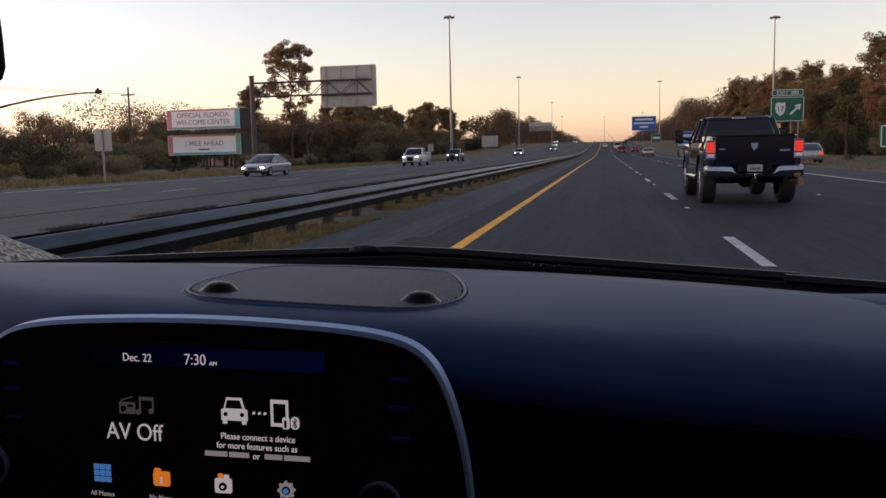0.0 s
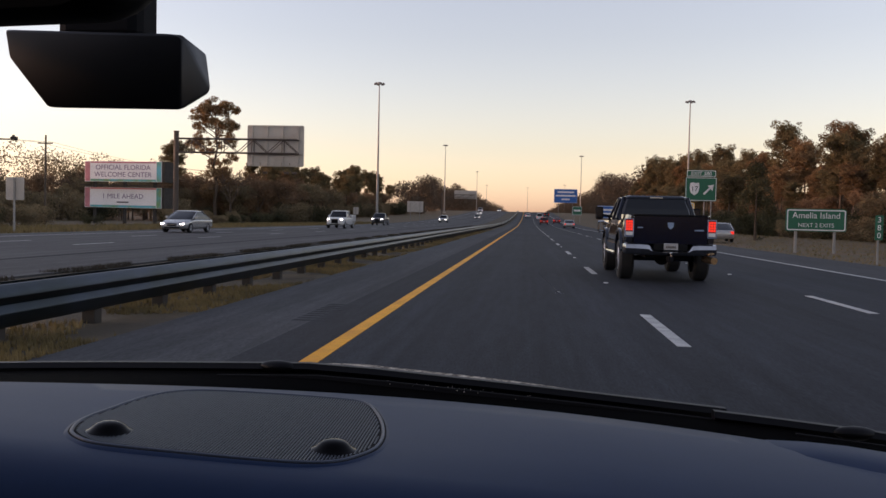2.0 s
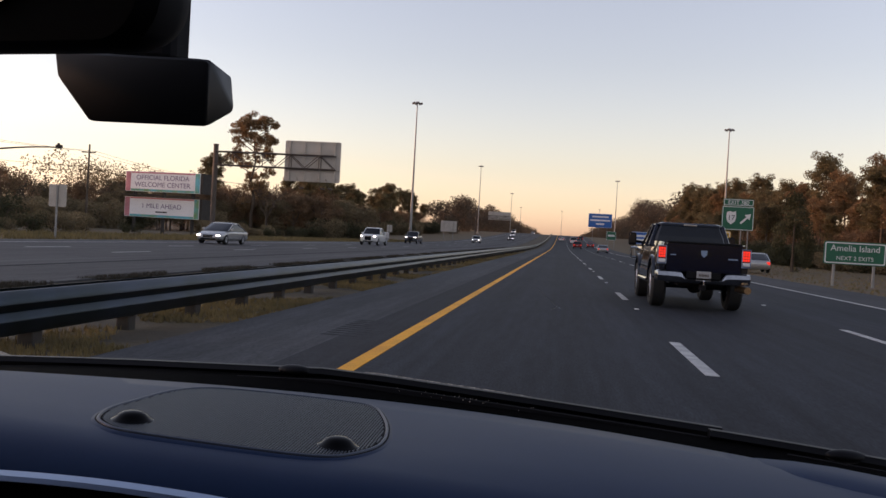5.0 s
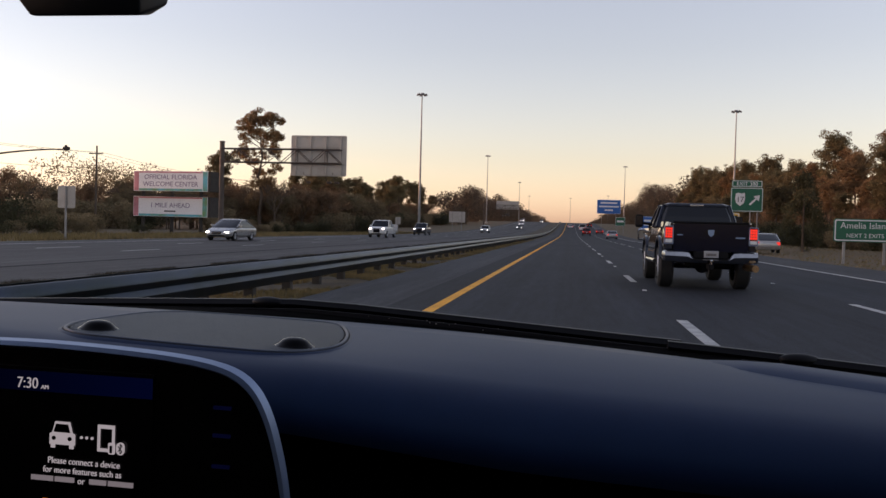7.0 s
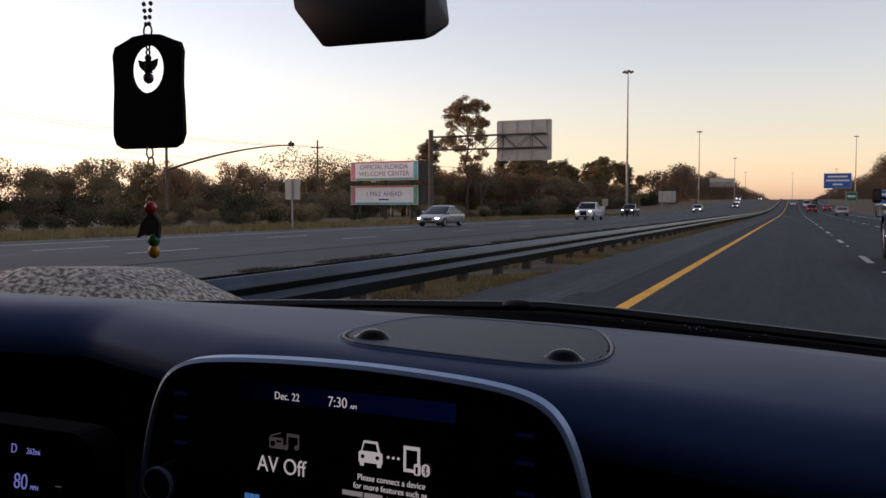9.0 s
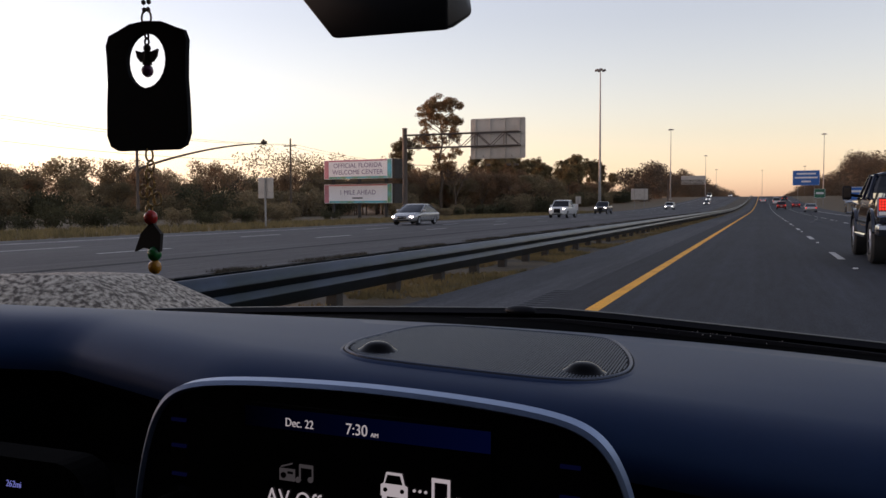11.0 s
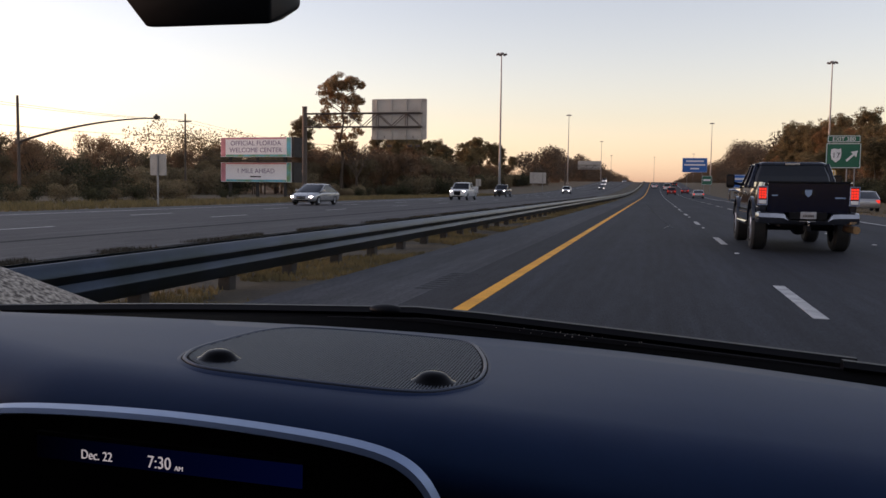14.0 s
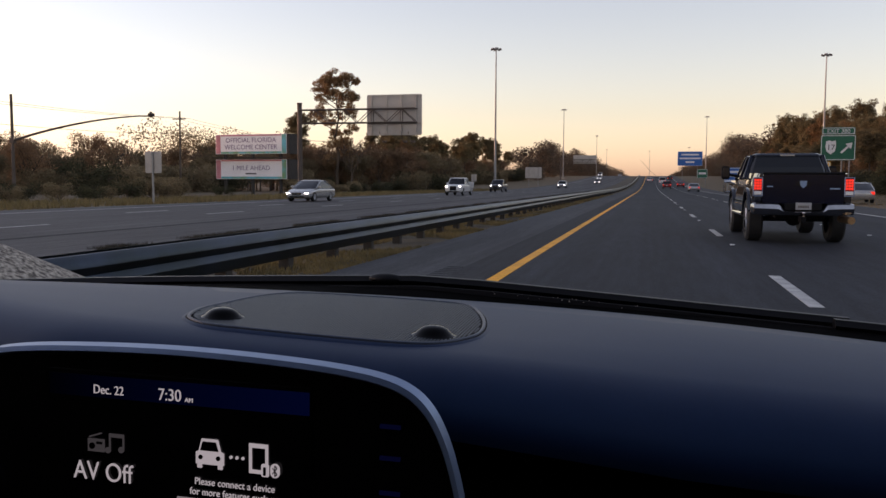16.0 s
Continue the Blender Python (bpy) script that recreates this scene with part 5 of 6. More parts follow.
def big_pickup(x, y, turn=0.0):
    """The dark four-door pickup in the next lane, seen from behind; its bumper stands at y."""
    t = base("pickup_truck", x, y, 0.0, turn, label="dark navy four-door pickup truck with chrome bumper driving ahead", category="pickup truck")
    w = 1.0
    # bed sides with arched flares
    for s in (-1, 1):
        rings = []
        for yy, out, z0, z1 in ((0.10, 0.955, 0.80, 1.42), (0.25, 0.99, 0.78, 1.435), (0.75, 1.0, 0.98, 1.44), (1.25, 1.0, 1.05, 1.445), (1.75, 1.0, 0.92, 1.45), (2.10, 0.99, 0.70, 1.45)):
            rings.append([(s * (out - 0.13), yy, z0 + 0.03), (s * (out - 0.01), yy, z0), (s * out, yy, z0 + 0.10), (s * (out - 0.075), yy, z1 - 0.10), (s * (out - 0.098), yy, z1), (s * (out - 0.13), yy, z1)])
        part("bed_side", loft(rings), FLANK, t, smooth=True)
        arch = []
        for k in range(13):
            a = math.pi * k / 12
            cy, cz = 1.18 + 0.56 * math.cos(a), 0.62 + 0.52 * math.sin(a)
            cy2, cz2 = 1.18 + 0.48 * math.cos(a), 0.60 + 0.45 * math.sin(a)
            arch.append([(s * 0.96, cy, cz), (s * 1.035, cy, cz - 0.02), (s * 1.04, cy2, cz2), (s * 0.94, cy2, cz2)])
        part("fender_flare", loft(arch), FLANK, t, "painted wheel arch flare", smooth=True)
        arch = []
        for k in range(13):
            a = math.pi * k / 12
            cy, cz = 4.75 + 0.54 * math.cos(a), 0.62 + 0.50 * math.sin(a)
            cy2, cz2 = 4.75 + 0.47 * math.cos(a), 0.60 + 0.44 * math.sin(a)
            arch.append([(s * 0.94, cy, cz), (s * 1.025, cy, cz - 0.02), (s * 1.03, cy2, cz2), (s * 0.92, cy2, cz2)])
        part("fender_flare", loft(arch), FLANK, t, smooth=True)
        # tail light: red upper cells and a pale reversing lamp
        tl = part("tail_light", box(s * 0.90 - 0.095, s * 0.90 + 0.095, 0.05, 0.24, 0.95, 1.345, bevel=0.025), material("red_lens", (0.07, 0.006, 0.005), 0.3, vary=0.1), t, "lit red tail light")
        for i in range(3):
            for j in range(4):
                part("light_cell", box(s * 0.90 - 0.075 + 0.052 * i, s * 0.90 - 0.031 + 0.052 * i, 0.035, 0.06, 1.085 + 0.058 * j, 1.133 + 0.058 * j, bevel=0.006, segments=1), LIGHT_RED, tl)
        for x0, x1, z0, z1 in ((-0.098, -0.080, 0.95, 1.345), (0.080, 0.098, 0.95, 1.345), (-0.098, 0.098, 0.945, 0.962), (-0.098, 0.098, 1.330, 1.348)):
            part("lamp_frame", box(s * 0.90 + x0, s * 0.90 + x1, 0.036, 0.058, z0, z1, bevel=0.004, segments=1), SATIN, tl, "silver lamp surround")
        part("reversing_lamp", box(s * 0.90 - 0.075, s * 0.90 + 0.075, 0.038, 0.06, 0.975, 1.055, bevel=0.01), SIGN_WHITE, tl)
        # wheels on a lifted chassis
        wheel(t, s * 0.85, 1.18, 0.475, 0.33)
        wheel(t, s * 0.85, 4.75, 0.475, 0.33)
        part("side_step", tube((s * 1.00, 2.05, 0.50), (s * 1.00, 4.05, 0.50), 0.045, seg=10), CHROME, t, "chrome side step")
        arm = part("towing_mirror", box(*sorted((s * 1.16, s * 1.36)), 3.62, 3.78, 1.32, 1.66, bevel=0.05, segments=3), DASH_BLACK, t, "tall black towing mirror", smooth=True)
        part("mirror_arm", tube((s * 0.92, 3.80, 1.40), (s * 1.20, 3.70, 1.44), 0.035, seg=8), DASH_BLACK, arm)
        part("mirror_face", box(*sorted((s * 1.18, s * 1.34)), 3.605, 3.618, 1.38, 1.62, bevel=0.004, segments=1), CAR_GLASS, arm)
        for yy in (2.78, 3.75):
            part("door_handle", box(*sorted((s * 0.985, s * 1.02)), yy - 0.12, yy + 0.02, 1.20, 1.24, bevel=0.01), CHROME, t)
        # cab side
        part("cab_side", loft([[(s * a, yy, z) for a, z in ((0.90, 0.52), (0.985, 0.56), (1.0, 0.70), (0.975, 0.98), (0.912, 1.36), (0.84, 1.36))] for yy in (2.12, 2.9, 3.9, 4.30)]), FLANK, t, smooth=True)
        part("front_wing", loft([[(s * a, yy, z) for a, z in ((0.80, 1.02), (0.97, 1.04), (0.995, 1.16), (0.95, 1.30), (0.70, 1.34))] for yy in (4.30, 5.0, 5.5, 5.68)]), FLANK, t, smooth=True)
    # cab and glass house
    cab = []
    for z, hw, y0, y1 in ((1.34, 0.94, 2.13, 4.45), (1.60, 0.86, 2.19, 4.05), (1.86, 0.77, 2.30, 3.62)):
        cab.append([(-hw, y0 + 0.10, z), (-hw * 0.88, y0, z), (hw * 0.88, y0, z), (hw, y0 + 0.10, z), (hw, y1 - 0.12, z), (hw * 0.85, y1, z), (-hw * 0.85, y1, z), (-hw, y1 - 0.12, z)])
    part("cab_glass", loft(cab), CAR_GLASS, t, "dark tinted cab windows")
    roof = cab[2]
    part("cab_roof", loft([[(px * 1.02, (py - 2.96) * 1.03 + 2.96, 1.855) for px, py, pz in roof], [(px * 1.0, (py - 2.96) * 1.02 + 2.96, 1.90) for px, py, pz in roof], [(px * 0.86, (py - 2.96) * 0.94 + 2.96, 1.935) for px, py, pz in roof]]), NAVY, t, smooth=True)
    for s in (-1, 1):
        for f, wid in ((0, 0.055), (1, 0.04)):
            a, b, = ((2.20, 2.40), (4.35, 3.55))[f]
            part("cab_pillar", tube((s * 0.935, a, 1.33), (s * 0.772, b, 1.88), wid, seg=8), NAVY, t)
        part("cab_pillar", tube((s * 0.945, 3.22, 1.33), (s * 0.785, 3.10, 1.88), 0.04, seg=8), NAVY, t)
    part("cab_back", box(-0.93, 0.93, 2.06, 2.14, 0.80, 1.36, bevel=0.02), NAVY, t)
    part("brake_lamp", box(-0.16, 0.16, 2.27, 2.33, 1.865, 1.90, bevel=0.008), SIGN_BACK, t, "high-level brake lamp")
    part("bonnet", loft([[(-0.90, yy, z - 0.06), (-0.7, yy, z), (0.7, yy, z), (0.90, yy, z - 0.06), (0.85, yy, 1.0), (-0.85, yy, 1.0)] for yy, z in ((4.25, 1.36), (5.0, 1.34), (5.6, 1.26), (5.75, 1.10))]), NAVY, t, smooth=True)
    part("front_bumper", box(-0.98, 0.98, 5.60, 5.85, 0.52, 0.98, bevel=0.08), CHROME, t)
    for s in (-1, 1):
        bm = bmesh.new()
        loop = [(s * 0.86, 5.86, 0.98), (s * 1.10, 5.80, 0.98), (s * 1.12, 5.80, 1.26), (s * 0.86, 5.88, 1.28)]
        for p, q in zip(loop, loop[1:] + loop[:1]):
            add_tube(bm, p, q, 0.028, seg=8)
        part("grille_guard", bm, CHROME, t, "chrome corner of the grille guard", smooth=True)
    part("bed_floor", box(-0.86, 0.86, 0.12, 2.08, 0.82, 0.92), DASH_BLACK, t)
    part("chassis", box(-0.50, 0.50, 0.35, 5.4, 0.46, 0.78, bevel=0.03), DASH_BLACK, t)
    # tailgate
    tg = part("tailgate", loft([[(x, yy, z) for x, z in rounded(-0.80, 0.80, 0.80, 1.43, 0.05, 3)] for yy in (0.045, 0.12)]), NAVY, t, "dark navy tailgate", smooth=True)
    part("tailgate_lip", box(-0.81, 0.81, 0.030, 0.14, 1.405, 1.455, bevel=0.018, segments=3), DASH_BLACK, tg, "black tailgate spoiler lip", smooth=True)
    part("handle_recess", box(-0.13, 0.13, 0.036, 0.05, 1.16, 1.16 + 0.10, bevel=0.006), GLOSS_BLACK, tg)
    part("badge", prism([(-0.07, 1.275), (0.07, 1.275), (0.06, 1.175), (0.0, 1.12), (-0.06, 1.175)], 0.028, 0.040), SATIN, tg, "silver shield badge")
    part("name_bar", box(-0.72, -0.60, 0.038, 0.046, 1.14, 1.165), SATIN, tg)
    part("model_bar", box(0.52, 0.72, 0.038, 0.046, 1.095, 1.125), SATIN, tg)
    # bumper with a dropped middle step
    rings = []
    for x in (-1.02, -0.98, -0.80, -0.62, -0.48, -0.44, -0.38, -0.34, 0.34, 0.38, 0.44, 0.48, 0.62, 0.80, 0.98, 1.02):
        far = abs(x)
        top = 0.80 - 0.14 * (1.0 if far < 0.36 else max(0.0, (0.49 - far) / 0.13)) - (0.03 if far > 1 else 0)
        low = 0.545 + 0.045 * max(0.0, far - 0.5) + (0.03 if far > 1 else 0)
        back = 0.10 * max(0.0, far - 0.70) ** 0.8 + (0.10 if far > 1 else 0)
        mid = (top + low) / 2
        rings.append([(x, 0.10 + back, top), (x, -0.03 + back, top), (x, -0.085 + back, top - 0.025), (x, -0.125 + back, mid + 0.01), (x, -0.095 + back, low + 0.035), (x, -0.05 + back, low), (x, 0.10 + back, low)])
    bm = loft(rings)
    bp = part("rear_bumper", bm, BUMPER, t, "chrome rear bumper", smooth=True)
    part("step_pad", box(-0.36, 0.36, -0.06, 0.05, 0.66, 0.80), DASH_BLACK, bp)
    part("number_plate", box(-0.155, 0.155, -0.085, -0.065, 0.665, 0.815, bevel=0.008), PLATE_WHITE, bp, "white number plate with unreadable bars")
    for k in range(7):
        part("plate_bar", box(-0.105 + 0.031 * k, -0.085 + 0.031 * k, -0.090, -0.084, 0.705, 0.755), GANTRY_STEEL, bp)
    part("tow_hitch", box(-0.05, 0.05, -0.16, 0.25, 0.40, 0.52, bevel=0.012), DASH_BLACK, t)
    bm = tube((0, -0.13, 0.52), (0, -0.13, 0.57), 0.02, seg=8)
    bmesh.ops.create_uvsphere(bm, u_segments=12, v_segments=8, radius=0.032, matrix=Matrix.Translation((0, -0.13, 0.60)))
    part("tow_ball", bm, CHROME, t, smooth=True)
    part("axle", tube((-0.75, 1.18, 0.43), (0.75, 1.18, 0.43), 0.06, seg=10), DASH_BLACK, t)
    bm = bmesh.new()
    bmesh.ops.create_uvsphere(bm, u_segments=14, v_segments=10, radius=0.17, matrix=Matrix.Translation((0.0, 1.18, 0.44)))
    part("differential", bm, DASH_BLACK, t, smooth=True)
    part("exhaust_tip", tube((0.80, 0.30, 0.47), (0.93, -0.12, 0.45), 0.075, 0.08, 14), material("heated_steel_exhaust", (0.45, 0.30, 0.17), 0.3, metal=0.9, vary=0.2), t, "brownish steel exhaust tip", smooth=True)
    for piece in t.children:
        if not piece.name.startswith("wheel"):
            piece.location.z += 0.07          # a lifted chassis
    return t


big_pickup(3.15, 18.9, 0.0)

WHITE_PAINT = material("white_car_paint", (0.68, 0.68, 0.66), 0.25, vary=0.06, coat=0.5)
SILVER_PAINT = material("silver_car_paint", (0.42, 0.42, 0.42), 0.28, metal=0.5, vary=0.06, coat=0.5)
BLACK_PAINT = material("black_car_paint", (0.012, 0.012, 0.013), 0.2, vary=0.06, coat=0.6)
RED_PAINT = material("red_car_paint", (0.22, 0.02, 0.018), 0.25, vary=0.06, coat=0.5)
GREY_PAINT = material("grey_car_paint", (0.12, 0.12, 0.125), 0.25, metal=0.4, vary=0.06, coat=0.5)
# oncoming
vehicle("oncoming_sedan", "silver sedan with lit headlights on the oncoming carriageway", "sedan", SILVER_PAINT, -22.8, 54, 180, front_on=True)
vehicle("oncoming_pickup", "dark pickup truck with bright headlights on the oncoming carriageway", "pickup", GREY_PAINT, -22.8, 128, 180, front_on=True)
service = vehicle("oncoming_pickup", "white service pickup truck with side lockers on the oncoming carriageway", "pickup", WHITE_PAINT, -20.0, 88, 180, front_on=True)
for s in (-1, 1):
    locker = part("locker", box(*sorted((s * 0.62, s * 1.04)), -2.86, -0.98, 0.78, 1.46, bevel=0.02), WHITE_PAINT, service, "white service locker beside the bed")
    for yy in (-2.80, -2.20, -1.60):
        part("locker_door", box(*sorted((s * 1.035, s * 1.052)), yy, yy + 0.54, 0.84, 1.40, bevel=0.006, segments=1), WHITE_PAINT, locker)
        part("latch", box(*sorted((s * 1.05, s * 1.062)), yy + 0.24, yy + 0.30, 1.10, 1.14), GANTRY_STEEL, locker)
for k, (x, y, kind, paint) in enumerate(((-19.2, 190, "suv", WHITE_PAINT), (-15.6, 260, "sedan", GREY_PAINT), (-19.2, 330, "suv", WHITE_PAINT), (-22.8, 400, "van", WHITE_PAINT), (-15.6, 455, "sedan", SILVER_PAINT), (-19.2, 560, "suv", GREY_PAINT), (-15.6, 680, "sedan", GREY_PAINT))):
    vehicle("oncoming_" + kind, "distant oncoming car with bright headlights", kind, paint, x, y, 180, front_on=True)
# same way, far ahead
for k, (x, y, kind, paint, what) in enumerate(((3.6, 190, "suv", RED_PAINT, "red"), (7.3, 150, "sedan", SILVER_PAINT, "silver"), (7.3, 215, "sedan", RED_PAINT, "red"), (3.6, 260, "van", WHITE_PAINT, "white"), (0.0, 300, "sedan", WHITE_PAINT, "white"), (7.3, 330, "suv", BLACK_PAINT, "black"))):
    vehicle("car_ahead", "distant " + what + " car with red tail lights driving ahead", kind, paint, x, y, 0, rear_on=True)
vehicle("exit_car", "silver sedan with red brake lights leaving on the exit lane", "sedan", SILVER_PAINT, 14.6, 66, -6, rear_on=True)
vehicle("exit_car", "dark suv with red brake lights leaving on the exit lane", "suv", BLACK_PAINT, 16.4, 80, -6, rear_on=True)
vehicle("black_sedan", "black sedan overtaking in the middle lane", "sedan", BLACK_PAINT, 3.5, 2.6, 0)


# ---- signs and gantries ----
def board(parent, x0, x1, z0, z1, mat, y=0.0, edge=SIGN_WHITE, label=""):
    b = part("panel", prism(rounded(x0, x1, z0, z1, 0.12, 4), y, y + 0.05), mat, parent, label)
    m = 0.05
    o, i = rounded(x0 + m, x1 - m, z0 + m, z1 - m, 0.09, 4), rounded(x0 + 2.2 * m, x1 - 2.2 * m, z0 + 2.2 * m, z1 - 2.2 * m, 0.06, 4)
    part("border", loft([[(x, yy, z) for x, z in l] for l, yy in ((o, y - 0.006), (i, y - 0.006))], caps=False), edge, b)
    return b


def road_sign(name, label, x, y, x_size, z0, z1, mat, rows, turn=0, legs=(-0.32, 0.32), tall=None):
    s = base(name, x, y, -0.09, turn, label=label, category="road sign")
    for f in legs:
        part("post", box(f * x_size - 0.06, f * x_size + 0.06, 0.055, 0.17, -0.3, z1 - 0.1, bevel=0.01), POLE_STEEL, s)
    b = board(s, -x_size / 2, x_size / 2, z0, z1, mat)
    for text, size, tx, tz in rows:
        part("text", lettering(text, size, tx, tz, -0.008, 0.006), SIGN_WHITE, b)
    return s, b


road_sign("guide_sign", "green guide sign with white lettering on two posts", 15.2, 46, 3.1, 1.15, 2.35, SIGN_GREEN, [("Amelia Island", 0.46, 0, 1.85), ("NEXT 2 EXITS", 0.30, 0, 1.38)])
s, b = road_sign("exit_sign", "green exit sign with route shield and arrow on two tall posts", 20.2, 101, 3.6, 4.1, 6.9, SIGN_GREEN, [], legs=(0.12, 0.34))
tab = board(s, -1.7, 1.7, 6.95, 7.75, SIGN_GREEN)
part("text", lettering("EXIT 380", 0.62, 0, 7.13, -0.008, 0.006), SIGN_WHITE, tab)
part("route_shield", prism([(-1.25, 6.2), (-0.9, 6.3), (-0.6, 6.2), (-0.25, 6.3), (-0.2, 5.6), (-0.32, 5.1), (-0.75, 4.75), (-1.18, 5.1), (-1.3, 5.6)], -0.02, -0.006), SIGN_WHITE, b)
part("text", lettering("17", 0.85, -0.75, 5.25, -0.028, 0.006), SIGN_BLACK, b)
arrow = box(-0.11, 0.11, -0.02, -0.006, -0.75, 0.35)
prism([(-0.42, 0.25), (0.42, 0.25), (0.0, 0.85)], -0.02, -0.006, bm=arrow)
arrow.transform(Matrix.Translation((0.85, 0, 5.45)) @ Matrix.Rotation(radians(45), 4, "Y"))
part("arrow", arrow, SIGN_WHITE, b)
s, b = road_sign("service_sign", "blue service sign on two posts beside the road", 14.0, 150, 3.6, 2.0, 4.2, SIGN_BLUE, [])
for k in range(2):
    part("text_bar", box(-1.2, 1.2, -0.014, -0.002, 2.6 + 0.7 * k, 2.95 + 0.7 * k), SIGN_WHITE, b)
s, b = road_sign("overhead_service_sign", "large blue sign far ahead above the verge", 14.5, 330, 9.0, 5.6, 11.0, SIGN_BLUE, [], legs=(-0.3, 0.3))
for k, wd in enumerate((3.2, 3.8, 1.6)):
    part("text_bar", box(-wd, wd, -0.02, -0.002, 9.5 - 1.4 * k, 10.1 - 1.4 * k), SIGN_WHITE, b)
s, b = road_sign("small_exit_sign", "small green exit sign at the fork", 13.6, 235, 2.6, 2.2, 4.6, SIGN_GREEN, [])
part("text_bar", box(-0.9, 0.9, -0.014, -0.002, 3.2, 3.7), SIGN_WHITE, b)
s, b = road_sign("advisory_sign", "yellow exit speed sign on one post", 13.4, 72, 1.05, 1.9, 3.2, SIGN_YELLOW, [], legs=(0,))
part("text", lettering("55", 0.55, 0, 2.15, -0.008, 0.006), SIGN_BLACK, b)
part("text_bar", box(-0.32, 0.32, -0.012, -0.002, 2.80, 2.98), SIGN_BLACK, b)
s = base("mile_marker", 13.4, 33.5, -0.09, label="narrow green mile marker on a thin post", category="road sign")
part("post", box(-0.03, 0.03, 0.03, 0.09, -0.2, 1.7), POLE_STEEL, s)
b = part("panel", prism(rounded(-0.15, 0.15, 0.95, 1.9, 0.04), 0.0, 0.02), SIGN_GREEN, s)
for k, ch in enumerate("380"):
    part("text", lettering(ch, 0.30, 0, 1.63 - 0.30 * k, -0.006, 0.004), SIGN_WHITE, b)


def sign_from_behind(x, y, wide, z0, z1, legs, label):
    s = base("oncoming_sign", x, y, -0.09, label=label, category="road sign")
    part("panel", prism(rounded(-wide / 2, wide / 2, z0, z1, 0.08), 0.0, 0.03), SIGN_BACK, s)
    for f in legs:
        part("post", box(f - 0.045, f + 0.045, -0.10, -0.012, -0.3, z1 - 0.05), POLE_STEEL, s)
    return s


sign_from_behind(-29.2, 45, 1.1, 1.9, 3.2, (0,), "bare aluminium back of an oncoming speed sign")
sign_from_behind(-29.2, 215, 4.2, 2.2, 5.0, (-1.2, 1.2), "bare aluminium back of a large oncoming sign")
sign_from_behind(-29.2, 140, 0.9, 1.7, 2.9, (0,), "small aluminium back of an oncoming sign")


def gantry(x, y, reach, post_h, sign_w, z_low, z_high, truss=(6.7, 7.9), label=""):
    g = base("sign_gantry", x, y, -0.09, label=label, category="sign gantry")
    part("post", tube((0, 0, -0.2), (0, 0, post_h), 0.24, 0.22, 14), GANTRY_STEEL, g)
    part("post_cap", tube((0, 0, post_h), (0, 0, post_h + 0.06), 0.26, seg=14), GANTRY_STEEL, g)
    for dy in (-0.35, 0.35):
        for z in truss:
            part("chord", tube((0.1, dy, z), (reach, dy, z), 0.055, seg=8), GANTRY_STEEL, g)
        n = 8
        for k in range(n):
            a, b = 0.2 + (reach - 0.2) * k / n, 0.2 + (reach - 0.2) * (k + 1) / n
            part("brace", tube((a, dy, truss[k % 2]), (b, dy, truss[(k + 1) % 2]), 0.035, seg=6), GANTRY_STEEL, g)
            if k % 2 == 0:
                part("brace", tube((b, dy, truss[0]), (b, dy, truss[1]), 0.03, seg=6), GANTRY_STEEL, g)
    x1 = reach + 0.35
    x0 = x1 - sign_w
    p = part("sign_panel", prism(rounded(x0, x1, z_low, z_high, 0.15), 0.55, 0.60), SIGN_BACK, g, "bare back of the sign panel")
    for k in range(4):
        xx = x0 + sign_w * (0.09 + 0.27 * k)
        part("stiffener", box(xx - 0.05, xx + 0.05, 0.42, 0.548, z_low + 0.05, z_high - 0.05), SIGN_BACK, p)
    for z in (z_low + 0.1, z_low + 1.1, z_high - 1.0, z_high - 0.12):
        part("rib", box(x0 + 0.05, x1 - 0.05, 0.50, 0.545, z - 0.03, z + 0.03), SIGN_BACK, p)
    for f in (0.28, 0.66, 0.80):
        xx = x0 + sign_w * f
        lamp = part("sign_lamp", box(xx - 0.20, xx + 0.16, 1.15, 1.45, z_low - 0.62, z_low - 0.42, bevel=0.04), GANTRY_STEEL, g, "sign lamp on a bracket")
        part("bracket", tube((xx - 0.2, 0.4, z_low + 0.3), (xx - 0.2, 1.2, z_low - 0.5), 0.025, seg=6), GANTRY_STEEL, lamp)
    return g


gantry(-31.0, 71, 11.0, 8.5, 5.1, 5.6, 9.2, label="brown steel cantilever gantry holding a sign seen from behind")
gantry(-31.0, 300, 12.0, 8.6, 8.0, 6.4, 9.4, label="distant cantilever gantry with a sign seen from behind")


